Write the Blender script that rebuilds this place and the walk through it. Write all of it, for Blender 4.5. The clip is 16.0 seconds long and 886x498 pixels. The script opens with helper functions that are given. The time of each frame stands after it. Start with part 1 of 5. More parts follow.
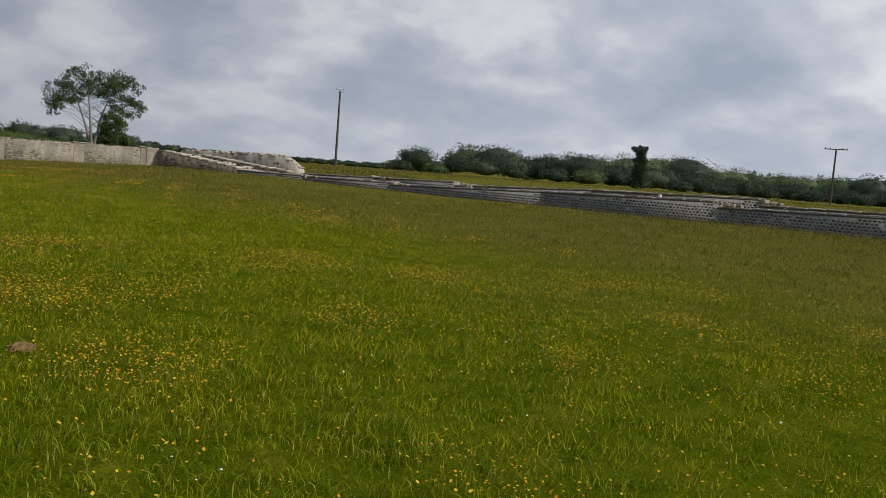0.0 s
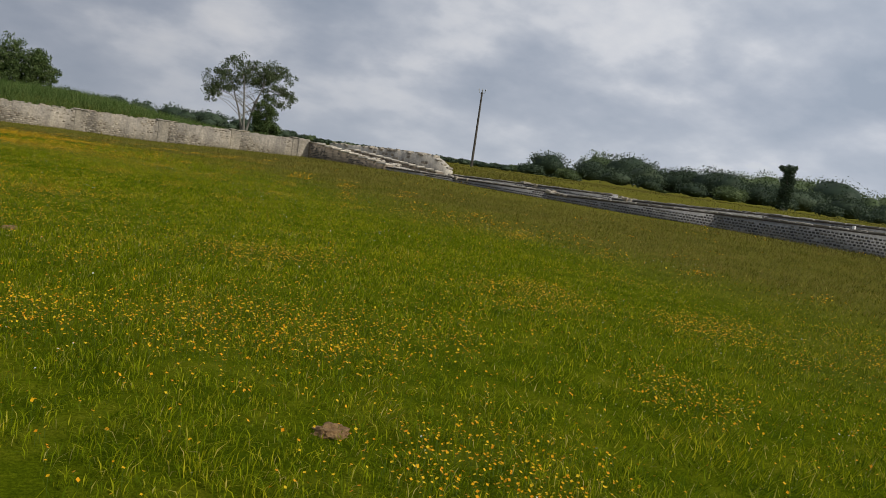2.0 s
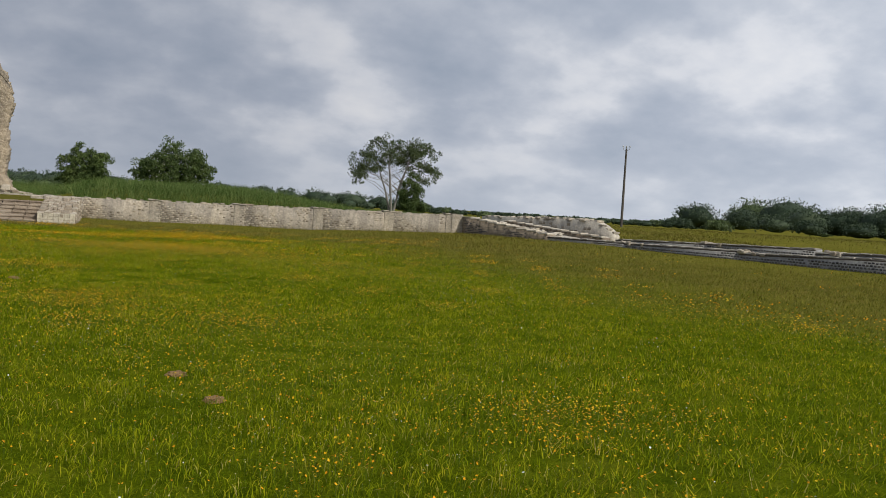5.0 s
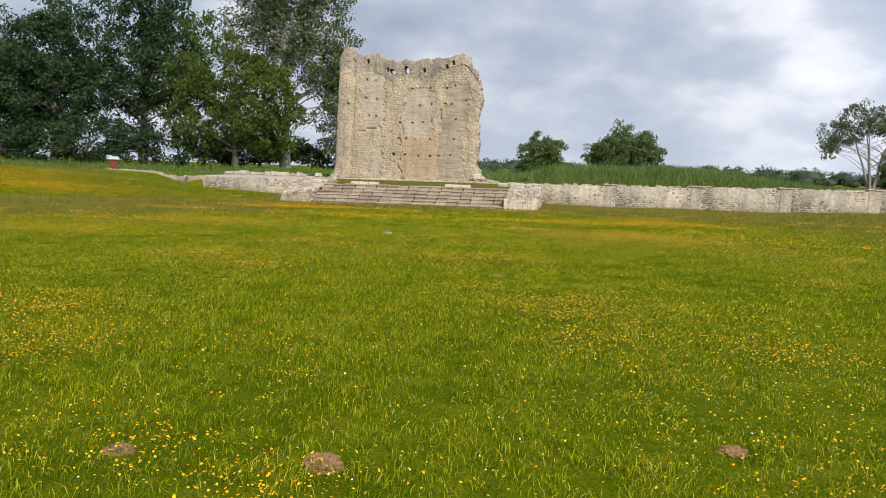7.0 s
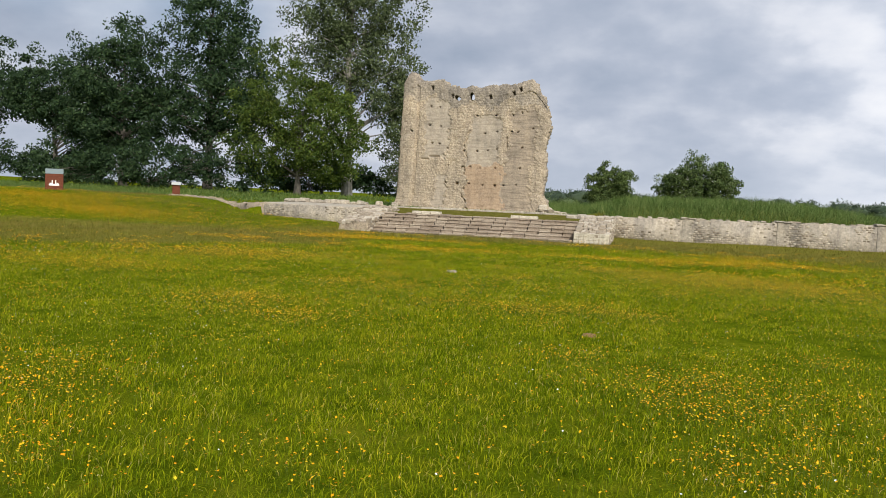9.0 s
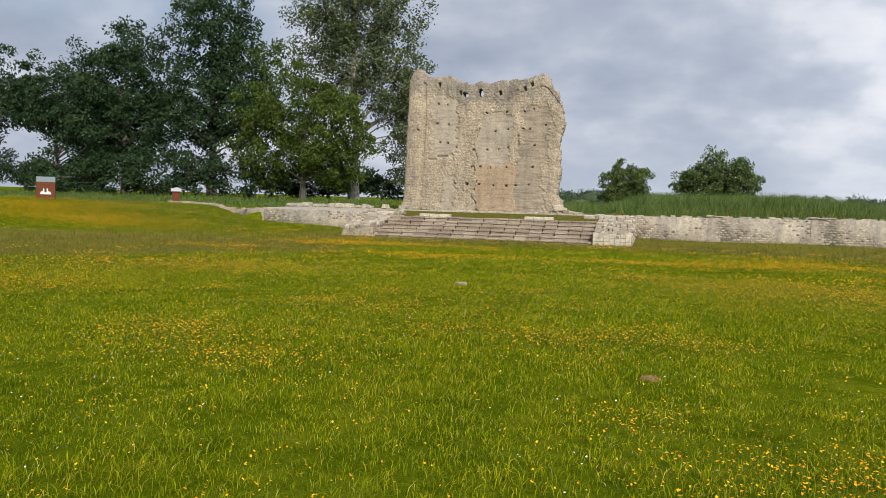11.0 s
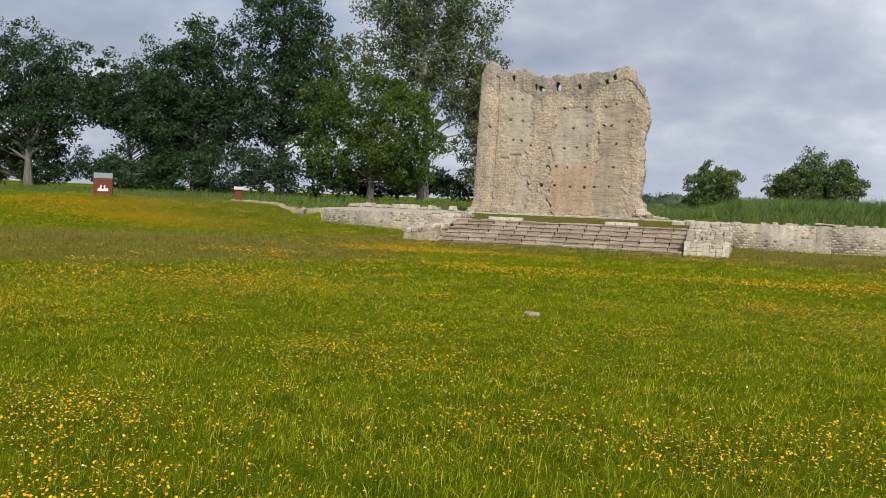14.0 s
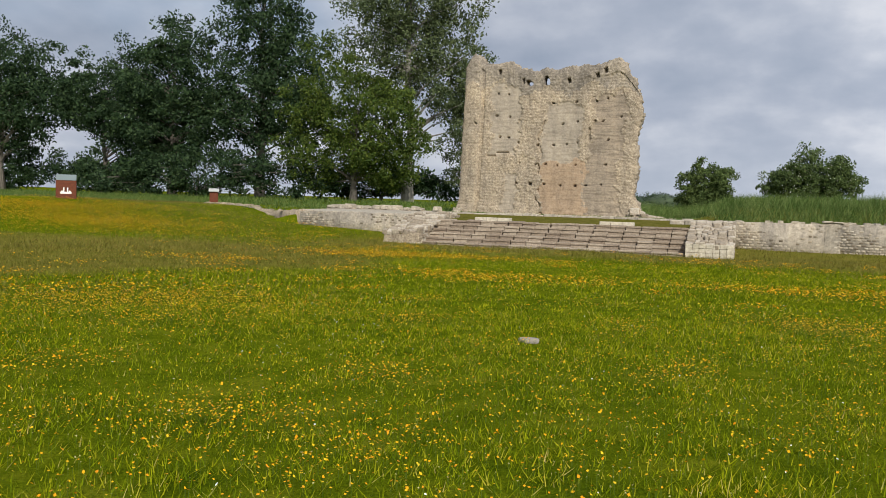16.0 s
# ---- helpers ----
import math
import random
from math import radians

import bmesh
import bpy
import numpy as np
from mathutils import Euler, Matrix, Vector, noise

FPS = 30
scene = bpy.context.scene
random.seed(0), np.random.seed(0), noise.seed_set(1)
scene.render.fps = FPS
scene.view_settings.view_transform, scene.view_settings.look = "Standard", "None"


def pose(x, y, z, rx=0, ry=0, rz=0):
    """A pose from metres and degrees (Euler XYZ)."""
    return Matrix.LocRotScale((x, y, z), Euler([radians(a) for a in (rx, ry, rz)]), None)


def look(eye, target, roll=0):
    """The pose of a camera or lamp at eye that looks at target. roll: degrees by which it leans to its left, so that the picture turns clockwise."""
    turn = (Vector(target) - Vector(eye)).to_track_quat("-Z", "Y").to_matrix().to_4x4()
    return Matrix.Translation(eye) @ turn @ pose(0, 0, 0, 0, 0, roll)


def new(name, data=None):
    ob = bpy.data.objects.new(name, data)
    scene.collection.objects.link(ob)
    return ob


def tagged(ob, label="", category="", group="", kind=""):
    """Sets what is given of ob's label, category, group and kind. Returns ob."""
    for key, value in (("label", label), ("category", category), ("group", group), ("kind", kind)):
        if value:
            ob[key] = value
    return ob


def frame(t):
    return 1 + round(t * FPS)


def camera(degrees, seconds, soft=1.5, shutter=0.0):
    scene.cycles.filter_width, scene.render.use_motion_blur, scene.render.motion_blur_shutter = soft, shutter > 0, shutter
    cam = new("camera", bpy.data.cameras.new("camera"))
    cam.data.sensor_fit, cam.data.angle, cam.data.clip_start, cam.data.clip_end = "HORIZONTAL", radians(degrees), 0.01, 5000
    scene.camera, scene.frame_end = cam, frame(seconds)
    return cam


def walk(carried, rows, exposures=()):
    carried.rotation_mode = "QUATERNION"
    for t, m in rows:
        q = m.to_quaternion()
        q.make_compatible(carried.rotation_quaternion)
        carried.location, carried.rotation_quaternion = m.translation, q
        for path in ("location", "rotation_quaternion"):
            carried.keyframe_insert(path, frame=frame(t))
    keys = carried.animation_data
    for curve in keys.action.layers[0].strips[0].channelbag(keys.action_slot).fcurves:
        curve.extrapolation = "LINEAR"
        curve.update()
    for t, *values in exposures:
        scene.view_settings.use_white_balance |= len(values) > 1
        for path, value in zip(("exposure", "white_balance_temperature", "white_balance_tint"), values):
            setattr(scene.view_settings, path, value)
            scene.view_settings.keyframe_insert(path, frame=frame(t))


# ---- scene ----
cam = camera(57.0, 16.0, soft=0.9)
PATH = [
    (0, (1.407, -0.553, 1.417), (2.637, 1.014, 1.237), 4.5),
    (0.5, (1.283, -0.044, 1.42), (2.512, 1.523, 1.236), 5.3),
    (1, (1.207, 0.482, 1.4), (2.482, 2.01, 1.206), 6.5),
    (1.5, (1.053, 1.086, 1.425), (2.231, 2.691, 1.236), 8.1),
    (2, (0.931, 1.64, 1.466), (1.922, 3.365, 1.258), 8.2),
    (2.5, (0.956, 2.167, 1.52), (1.891, 3.923, 1.31), 7.1),
    (3, (0.955, 2.698, 1.537), (1.87, 4.472, 1.414), 6.6),
    (3.5, (0.977, 3.254, 1.517), (1.848, 5.051, 1.401), 4.5),
    (5.8, (0.511, 5.976, 1.684), (0.765, 7.957, 1.584), 3.7),
    (6, (0.47, 6.21, 1.685), (0.507, 8.206, 1.556), 2.9),
    (6.5, (0.268, 6.764, 1.677), (0.072, 8.748, 1.518), 3.3),
    (7, (0.109, 7.314, 1.7), (-0.25, 9.273, 1.522), 1.8),
    (7.5, (-0.001, 7.707, 1.772), (-0.491, 9.636, 1.579), 1.9),
    (8, (-0.159, 8.304, 1.764), (-0.655, 10.235, 1.6), 1.5),
    (8.5, (-0.285, 8.978, 1.736), (-0.807, 10.905, 1.616), 0.5),
    (9, (-0.553, 9.574, 1.744), (-1.06, 11.505, 1.631), 2.6),
    (11.5, (-1.253, 12.778, 1.688), (-1.795, 14.7, 1.582), 1.2),
    (12, (-1.378, 13.356, 1.69), (-1.924, 15.277, 1.584), 1.0),
    (12.5, (-1.57, 13.933, 1.675), (-2.181, 15.835, 1.575), 3.5),
    (13, (-1.732, 14.515, 1.685), (-2.393, 16.399, 1.571), 2.4),
    (13.5, (-1.885, 15.141, 1.693), (-2.598, 17.006, 1.58), 2.4),
    (14, (-2.064, 15.741, 1.722), (-2.767, 17.61, 1.613), 2.3),
    (14.5, (-2.168, 16.371, 1.705), (-2.859, 18.245, 1.607), 0.7),
    (15, (-2.393, 16.975, 1.701), (-3.073, 18.853, 1.598), 2.4),
    (15.5, (-2.575, 17.595, 1.668), (-3.255, 19.473, 1.567), 1.5),
    (16, (-2.783, 18.172, 1.661), (-3.458, 20.052, 1.557), 1.8),
]
walk(cam, [(t, look(e, g, r)) for t, e, g, r in PATH],
     [(0, -0.62), (3.5, -0.55), (6.0, -0.12), (7.2, 0.26), (8.5, 0.16), (11.5, 0.08), (14.5, 0.06), (16, -0.02)])

# ---- world, sun, exposure ----
SUN_AZ, SUN_EL = radians(150), radians(34)   # azimuth from +y towards +x

world = bpy.data.worlds.new("sky")
scene.world = world
world.use_nodes = True
wn, wl = world.node_tree.nodes, world.node_tree.links
wn.clear()
w_out = wn.new("ShaderNodeOutputWorld")
sky = wn.new("ShaderNodeTexSky")
sky.sky_type, sky.sun_disc = "NISHITA", False
sky.sun_elevation, sky.sun_rotation = SUN_EL, SUN_AZ
sky_bg = wn.new("ShaderNodeBackground")
sky_bg.inputs[1].default_value = 0.11
wl.new(sky.outputs[0], sky_bg.inputs[0])
# a broken cloud sheet, laid flat over the place
w_co = wn.new("ShaderNodeTexCoord")
w_sep = wn.new("ShaderNodeSeparateXYZ")
wl.new(w_co.outputs["Generated"], w_sep.inputs[0])


def w_math(op, a, b):
    n = wn.new("ShaderNodeMath")
    n.operation = op
    for i, v in enumerate((a, b)):
        if isinstance(v, (int, float)):
            n.inputs[i].default_value = v
        else:
            wl.new(v, n.inputs[i])
    return n.outputs[0]


w_h = w_math("ADD", w_math("MAXIMUM", w_sep.outputs[2], 0.0), 0.42)
w_vec = wn.new("ShaderNodeCombineXYZ")
wl.new(w_math("DIVIDE", w_sep.outputs[0], w_h), w_vec.inputs[0])
wl.new(w_math("DIVIDE", w_sep.outputs[1], w_h), w_vec.inputs[1])


def w_noise(scale, detail, rough, offset):
    m = wn.new("ShaderNodeMapping")
    m.inputs[1].default_value = offset
    wl.new(w_vec.outputs[0], m.inputs[0])
    n = wn.new("ShaderNodeTexNoise")
    n.inputs["Scale"].default_value, n.inputs["Detail"].default_value = scale, detail
    n.inputs["Roughness"].default_value, n.inputs["Distortion"].default_value = rough, 0.0
    wl.new(m.outputs[0], n.inputs["Vector"])
    return n.outputs[0]


def w_ramp(value, stops):
    r = wn.new("ShaderNodeValToRGB")
    e = r.color_ramp.elements
    e[0].position, e[0].color = stops[0][0], (*stops[0][1], 1)
    e[1].position, e[1].color = stops[-1][0], (*stops[-1][1], 1)
    for p, c in stops[1:-1]:
        k = e.new(p)
        k.color = (*c, 1)
    wl.new(value, r.inputs[0])
    return r.outputs[0]


masses = w_noise(2.1, 3, 0.5, (3.1, 7.7, 0.0))
billows = w_noise(4.6, 8, 0.52, (1.7, 4.2, 0.0))
cloud = w_math("ADD", w_math("MULTIPLY", masses, 0.55), w_math("MULTIPLY", billows, 0.45))
shade = w_ramp(cloud, [(0.36, (0.40, 0.465, 0.575)), (0.45, (0.50, 0.555, 0.66)), (0.515, (0.62, 0.665, 0.755)), (0.56, (0.76, 0.79, 0.86)), (0.64, (0.90, 0.91, 0.945))])
# the sheet thins to an even pale grey low over the horizon
low_sky = w_ramp(w_sep.outputs[2], [(0.0, (0.62, 0.62, 0.62)), (0.11, (0.0, 0.0, 0.0))])
haze = wn.new("ShaderNodeMix")
haze.data_type = "RGBA"
wl.new(low_sky, haze.inputs[0])
wl.new(shade, haze.inputs[6])
haze.inputs[7].default_value = (0.60, 0.655, 0.745, 1)
shade = haze.outputs[2]
# brighter towards the east, where the sheet is thinner
side = w_ramp(w_math("MULTIPLY", w_math("ADD", w_sep.outputs[0], 1.0), 0.5), [(0.35, (0.78, 0.79, 0.815)), (0.55, (0.88, 0.885, 0.90)), (0.9, (1.30, 1.295, 1.28))])
lit = wn.new("ShaderNodeMix")
lit.data_type, lit.blend_type = "RGBA", "MULTIPLY"
lit.inputs[0].default_value = 1.0
wl.new(shade, lit.inputs[6])
wl.new(side, lit.inputs[7])
shade = lit.outputs[2]
cloud_bg = wn.new("ShaderNodeBackground")
cloud_bg.inputs[1].default_value = 1.0
wl.new(shade, cloud_bg.inputs[0])
cover = w_ramp(w_noise(0.45, 5, 0.5, (11.3, 2.2, 0.0)), [(0.28, (0.45, 0.45, 0.45)), (0.42, (1, 1, 1))])
w_mix = wn.new("ShaderNodeMixShader")
wl.new(cover, w_mix.inputs[0])
wl.new(sky_bg.outputs[0], w_mix.inputs[1])
wl.new(cloud_bg.outputs[0], w_mix.inputs[2])
wl.new(w_mix.outputs[0], w_out.inputs[0])

sun = new("sun", bpy.data.lights.new("sun", "SUN"))
sun.data.energy, sun.data.angle, sun.data.color = 3.9, radians(3), (1.0, 0.94, 0.84)
sun_way = Vector((math.sin(SUN_AZ) * math.cos(SUN_EL), math.cos(SUN_AZ) * math.cos(SUN_EL), math.sin(SUN_EL)))
sun.matrix_world = look(sun_way * 100, (0, 0, 0))


# ---- materials ----
class Mat:
    """A small builder of node materials in object-space metres."""

    def __init__(self, name, rough=0.9, metal=0.0):
        self.m = bpy.data.materials.new(name)
        self.m.use_nodes = True
        self.n, self.l = self.m.node_tree.nodes, self.m.node_tree.links
        self.b = self.n["Principled BSDF"]
        self.b.inputs["Roughness"].default_value = rough
        self.b.inputs["Metallic"].default_value = metal
        self.b.inputs["Specular IOR Level"].default_value = 0.25
        self.geo = self.n.new("ShaderNodeNewGeometry")
        self.pos = self.geo.outputs["Position"]

    def noise(self, scale, detail=4, rough=0.55, vec=None, stretch=None):
        t = self.n.new("ShaderNodeTexNoise")
        t.inputs["Scale"].default_value, t.inputs["Detail"].default_value, t.inputs["Roughness"].default_value = scale, detail, rough
        v = vec or self.pos
        if stretch:
            mp = self.n.new("ShaderNodeMapping")
            mp.inputs[3].default_value = stretch
            self.l.new(v, mp.inputs[0])
            v = mp.outputs[0]
        self.l.new(v, t.inputs["Vector"])
        return t.outputs[0]

    def cells(self, scale, feature="F1", stretch=None):
        t = self.n.new("ShaderNodeTexVoronoi")
        t.feature = feature
        t.inputs["Scale"].default_value = scale
        v = self.pos
        if stretch:
            mp = self.n.new("ShaderNodeMapping")
            mp.inputs[3].default_value = stretch
            self.l.new(v, mp.inputs[0])
            v = mp.outputs[0]
        self.l.new(v, t.inputs["Vector"])
        return t

    def ramp(self, value, stops):
        r = self.n.new("ShaderNodeValToRGB")
        e = r.color_ramp.elements
        e[0].position, e[0].color = stops[0][0], (*stops[0][1], 1)
        e[1].position, e[1].color = stops[-1][0], (*stops[-1][1], 1)
        for p, c in stops[1:-1]:
            e.new(p).color = (*c, 1)
        self.l.new(value, r.inputs[0])
        return r.outputs[0]

    def mix(self, fac, a, b, mode="MIX"):
        x = self.n.new("ShaderNodeMix")
        x.data_type, x.blend_type = "RGBA", mode
        for i, v in ((0, fac), (6, a), (7, b)):
            if isinstance(v, (int, float)):
                x.inputs[i].default_value = v
            elif isinstance(v, tuple):
                x.inputs[i].default_value = (*v, 1)
            else:
                self.l.new(v, x.inputs[i])
        return x.outputs[2]

    def attr(self, name):
        a = self.n.new("ShaderNodeAttribute")
        a.attribute_name = name
        return a.outputs["Fac"]

    def island(self):
        return self.geo.outputs["Random Per Island"]

    def each(self):
        return self.n.new("ShaderNodeObjectInfo").outputs["Random"]

    def color(self, c):
        if isinstance(c, tuple):
            self.b.inputs["Base Color"].default_value = (*c, 1)
        else:
            self.l.new(c, self.b.inputs["Base Color"])
        return self

    def bump(self, height, strength=0.5, dist=0.02):
        k = self.n.new("ShaderNodeBump")
        k.inputs["Strength"].default_value, k.inputs["Distance"].default_value = strength, dist
        self.l.new(height, k.inputs["Height"])
        self.l.new(k.outputs[0], self.b.inputs["Normal"])
        return self

    def leafy(self, amount=0.25):
        """Lets some light through, as leaves and blades do."""
        t = self.n.new("ShaderNodeBsdfTranslucent")
        s = self.n.new("ShaderNodeMixShader")
        s.inputs[0].default_value = amount
        src = self.b.inputs["Base Color"]
        if src.is_linked:
            self.l.new(src.links[0].from_socket, t.inputs[0])
        else:
            t.inputs[0].default_value = src.default_value
        out = self.n["Material Output"]
        self.l.new(self.b.outputs[0], s.inputs[1])
        self.l.new(t.outputs[0], s.inputs[2])
        self.l.new(s.outputs[0], out.inputs[0])
        return self


def stone_mat(name, dark, mid, light, course=0.12, joints=0.5, stain=0.6, coursed=0.0):
    k = Mat(name, 0.92)
    grain = k.noise(9, 6, 0.65)
    base = k.ramp(grain, [(0.3, dark), (0.5, mid), (0.7, light)])
    blot = k.ramp(k.noise(0.55, 5, 0.6), [(0.35, (0.72, 0.72, 0.72)), (0.65, (1.08, 1.05, 1.0))])
    base = k.mix(stain, base, blot, "MULTIPLY")
    streak = k.ramp(k.noise(1.1, 5, 0.65, stretch=(1.6, 1.6, 0.35)), [(0.36, (0.62, 0.62, 0.63)), (0.52, (1.0, 0.99, 0.97)), (0.68, (1.22, 1.18, 1.10))])
    base = k.mix(stain, base, streak, "MULTIPLY")
    if coursed:
        lines = k.ramp(k.noise(1.0, 3, 0.6, stretch=(0.8, 0.8, 9.0)), [(0.36, (0.55, 0.54, 0.53)), (0.5, (1.0, 1.0, 1.0)), (0.64, (1.2, 1.18, 1.15))])
        base = k.mix(coursed, base, lines, "MULTIPLY")
    lichen = k.ramp(k.noise(2.6, 5, 0.6), [(0.56, (0, 0, 0)), (0.78, (0.7, 0.7, 0.7))])
    base = k.mix(lichen, base, tuple(0.62 * v for v in dark))
    cell = k.cells(1 / course, "DISTANCE_TO_EDGE", (0.55, 0.55, 1.0))
    gap = k.ramp(cell.outputs[0], [(0.02, (1, 1, 1)), (0.09, (0, 0, 0))])
    base = k.mix(k.mix(joints, (0, 0, 0), gap), base, tuple(0.45 * v for v in dark))
    k.color(base)
    k.bump(k.mix(0.5, k.noise(22, 5, 0.7), cell.outputs[0]), 0.55 if coursed else 0.75, 0.010 if coursed else 0.02)
    return k.m


RUBBLE = stone_mat("rubble_masonry", (0.24, 0.19, 0.14), (0.42, 0.355, 0.27), (0.56, 0.49, 0.385), 0.075, 0.5, 0.6)
FACING_GREY = stone_mat("grey_facing", (0.31, 0.265, 0.21), (0.395, 0.345, 0.28), (0.455, 0.405, 0.335), 0.07, 0.1, 0.5, 0.4)
FACING_TAN = stone_mat("tan_facing", (0.30, 0.215, 0.145), (0.40, 0.30, 0.21), (0.47, 0.37, 0.27), 0.07, 0.1, 0.5, 0.35)
FACING_BROWN = stone_mat("brown_facing", (0.25, 0.205, 0.155), (0.335, 0.28, 0.22), (0.41, 0.355, 0.285), 0.07, 0.15, 0.5, 0.65)
WEATHERED = stone_mat("weathered_top_masonry", (0.20, 0.175, 0.145), (0.335, 0.295, 0.245), (0.45, 0.405, 0.34), 0.11, 0.4, 0.9)
MORTAR = stone_mat("weathered_mortar", (0.27, 0.24, 0.195), (0.40, 0.36, 0.30), (0.52, 0.475, 0.40), 0.16, 0.15, 0.8)
COPING = stone_mat("pale_coping", (0.31, 0.275, 0.22), (0.46, 0.415, 0.345), (0.60, 0.555, 0.475), 0.4, 0.15, 0.7)
LIME = stone_mat("restored_limestone", (0.40, 0.36, 0.28), (0.55, 0.50, 0.40), (0.66, 0.61, 0.51), 0.6, 0.05, 0.3)
STEP = stone_mat("step_stone", (0.20, 0.165, 0.135), (0.33, 0.28, 0.235), (0.45, 0.39, 0.33), 0.4, 0.2)


def block_mat(name, stops, rough=0.9):
    k = Mat(name, rough)
    base = k.ramp(k.island(), stops)
    base = k.mix(0.6, base, k.ramp(k.noise(14, 5, 0.65), [(0.3, (0.6, 0.6, 0.6)), (0.7, (1.2, 1.18, 1.14))]), "MULTIPLY")
    streak = k.ramp(k.noise(1.1, 5, 0.65, stretch=(1.6, 1.6, 0.35)), [(0.36, (0.65, 0.65, 0.66)), (0.52, (1.0, 0.99, 0.97)), (0.68, (1.25, 1.2, 1.12))])
    base = k.mix(0.8, base, streak, "MULTIPLY")
    return k.color(base).bump(k.noise(30, 4, 0.7), 0.6, 0.02).m


FLINT = block_mat("dark_flint_blocks", [(0.0, (0.09, 0.09, 0.10)), (0.5, (0.14, 0.135, 0.13)), (1.0, (0.24, 0.22, 0.20))])
BLOCKS = block_mat("pale_blocks", [(0.0, (0.17, 0.14, 0.105)), (0.3, (0.33, 0.29, 0.23)), (0.75, (0.44, 0.39, 0.315)), (1.0, (0.54, 0.49, 0.41))])


def piece_mat(name, stops):
    k = Mat(name, 0.92)
    base = k.ramp(k.each(), stops)
    base = k.mix(0.75, base, k.ramp(k.noise(11, 6, 0.65), [(0.28, (0.5, 0.48, 0.46)), (0.7, (1.25, 1.22, 1.18))]), "MULTIPLY")
    return k.color(base).bump(k.noise(26, 5, 0.7), 0.8, 0.03).m


FLINT_PIECE = piece_mat("dark_flint_block", [(0.0, (0.09, 0.09, 0.10)), (0.5, (0.14, 0.135, 0.13)), (1.0, (0.24, 0.22, 0.20))])
STEP_PIECE = piece_mat("worn_step_stone", [(0.0, (0.265, 0.215, 0.165)), (0.5, (0.33, 0.275, 0.215)), (1.0, (0.42, 0.36, 0.285))])
RUBBLE_PIECE = piece_mat("rubble_stone", [(0.0, (0.30, 0.255, 0.195)), (0.5, (0.42, 0.37, 0.30)), (1.0, (0.54, 0.49, 0.41))])

tf = Mat("short_turf", 1.0)
tf.b.inputs["Specular IOR Level"].default_value = 0.0
TURF = tf.color(tf.ramp(tf.noise(3.5, 6, 0.7), [(0.3, (0.075, 0.085, 0.012)), (0.5, (0.13, 0.12, 0.025)), (0.7, (0.19, 0.155, 0.045))])).bump(tf.noise(25, 4, 0.7), 1.0, 0.05).m
# meadow: greens, with stands of olive seeding grass to the east, before the back wall and in the west of the court
def seeding(k):
    """0 to 1: how far the meadow has run to seed, by place in the plan."""
    xyz = k.n.new("ShaderNodeSeparateXYZ")
    k.l.new(k.pos, xyz.inputs[0])

    def calc(op, a, b2=0.0, c=0.0):
        m = k.n.new("ShaderNodeMath")
        m.operation = op
        for i, v in enumerate((a, b2, c)):
            if isinstance(v, (int, float)):
                m.inputs[i].default_value = v
            else:
                k.l.new(v, m.inputs[i])
        return m.outputs[0]

    def rise(v, a, b2):
        r = k.n.new("ShaderNodeMapRange")
        r.interpolation_type = "SMOOTHSTEP"
        r.inputs[1].default_value, r.inputs[2].default_value = a, b2
        k.l.new(v, r.inputs[0])
        return r.outputs[0]

    x, y = xyz.outputs[0], xyz.outputs[1]
    wob = calc("MULTIPLY_ADD", k.noise(0.13, 4, 0.6), 12.0, -6.0)
    xw, yw = calc("ADD", x, wob), calc("ADD", y, wob)
    east = rise(xw, 6.5, 15.0)
    front = calc("MULTIPLY", rise(yw, 43.5, 47.0), rise(x, -21.0, -16.0))
    dx = calc("DIVIDE", calc("ADD", xw, 19.5), 7.5)
    dy = calc("DIVIDE", calc("SUBTRACT", y, 35.0), 8.5)
    west = rise(calc("ADD", calc("MULTIPLY", dx, dx), calc("MULTIPLY", dy, dy)), 1.35, 0.6)
    return calc("MULTIPLY", calc("MAXIMUM", calc("MAXIMUM", east, front), west), 0.85)


g = Mat("meadow_ground", 1.0)
g.b.inputs["Specular IOR Level"].default_value = 0.0
# greens held dark: the thatch's deep shade is put into the ground colour
tuft = g.ramp(g.noise(2.3, 6, 0.7), [(0.30, (0.048, 0.075, 0.003)), (0.5, (0.090, 0.117, 0.004)), (0.72, (0.155, 0.163, 0.010))])
gc = g.mix(seeding(g), tuft, g.ramp(g.noise(1.4, 5, 0.65), [(0.3, (0.115, 0.105, 0.018)), (0.7, (0.190, 0.165, 0.035))]))
mat_ = g.ramp(g.noise(55, 5, 0.75), [(0.34, (0.50, 0.54, 0.5)), (0.5, (1.0, 1.03, 1.0)), (0.66, (1.7, 1.6, 1.5))])
gc = g.mix(0.85, gc, mat_, "MULTIPLY")
gc = g.mix(g.ramp(g.noise(7.0, 3, 0.6), [(0.5, (0, 0, 0)), (0.8, (0.45, 0.45, 0.45))]), gc, (0.045, 0.07, 0.004))
g.color(gc).bump(g.noise(30, 6, 0.75), 0.7, 0.035)
GROUND = g.m


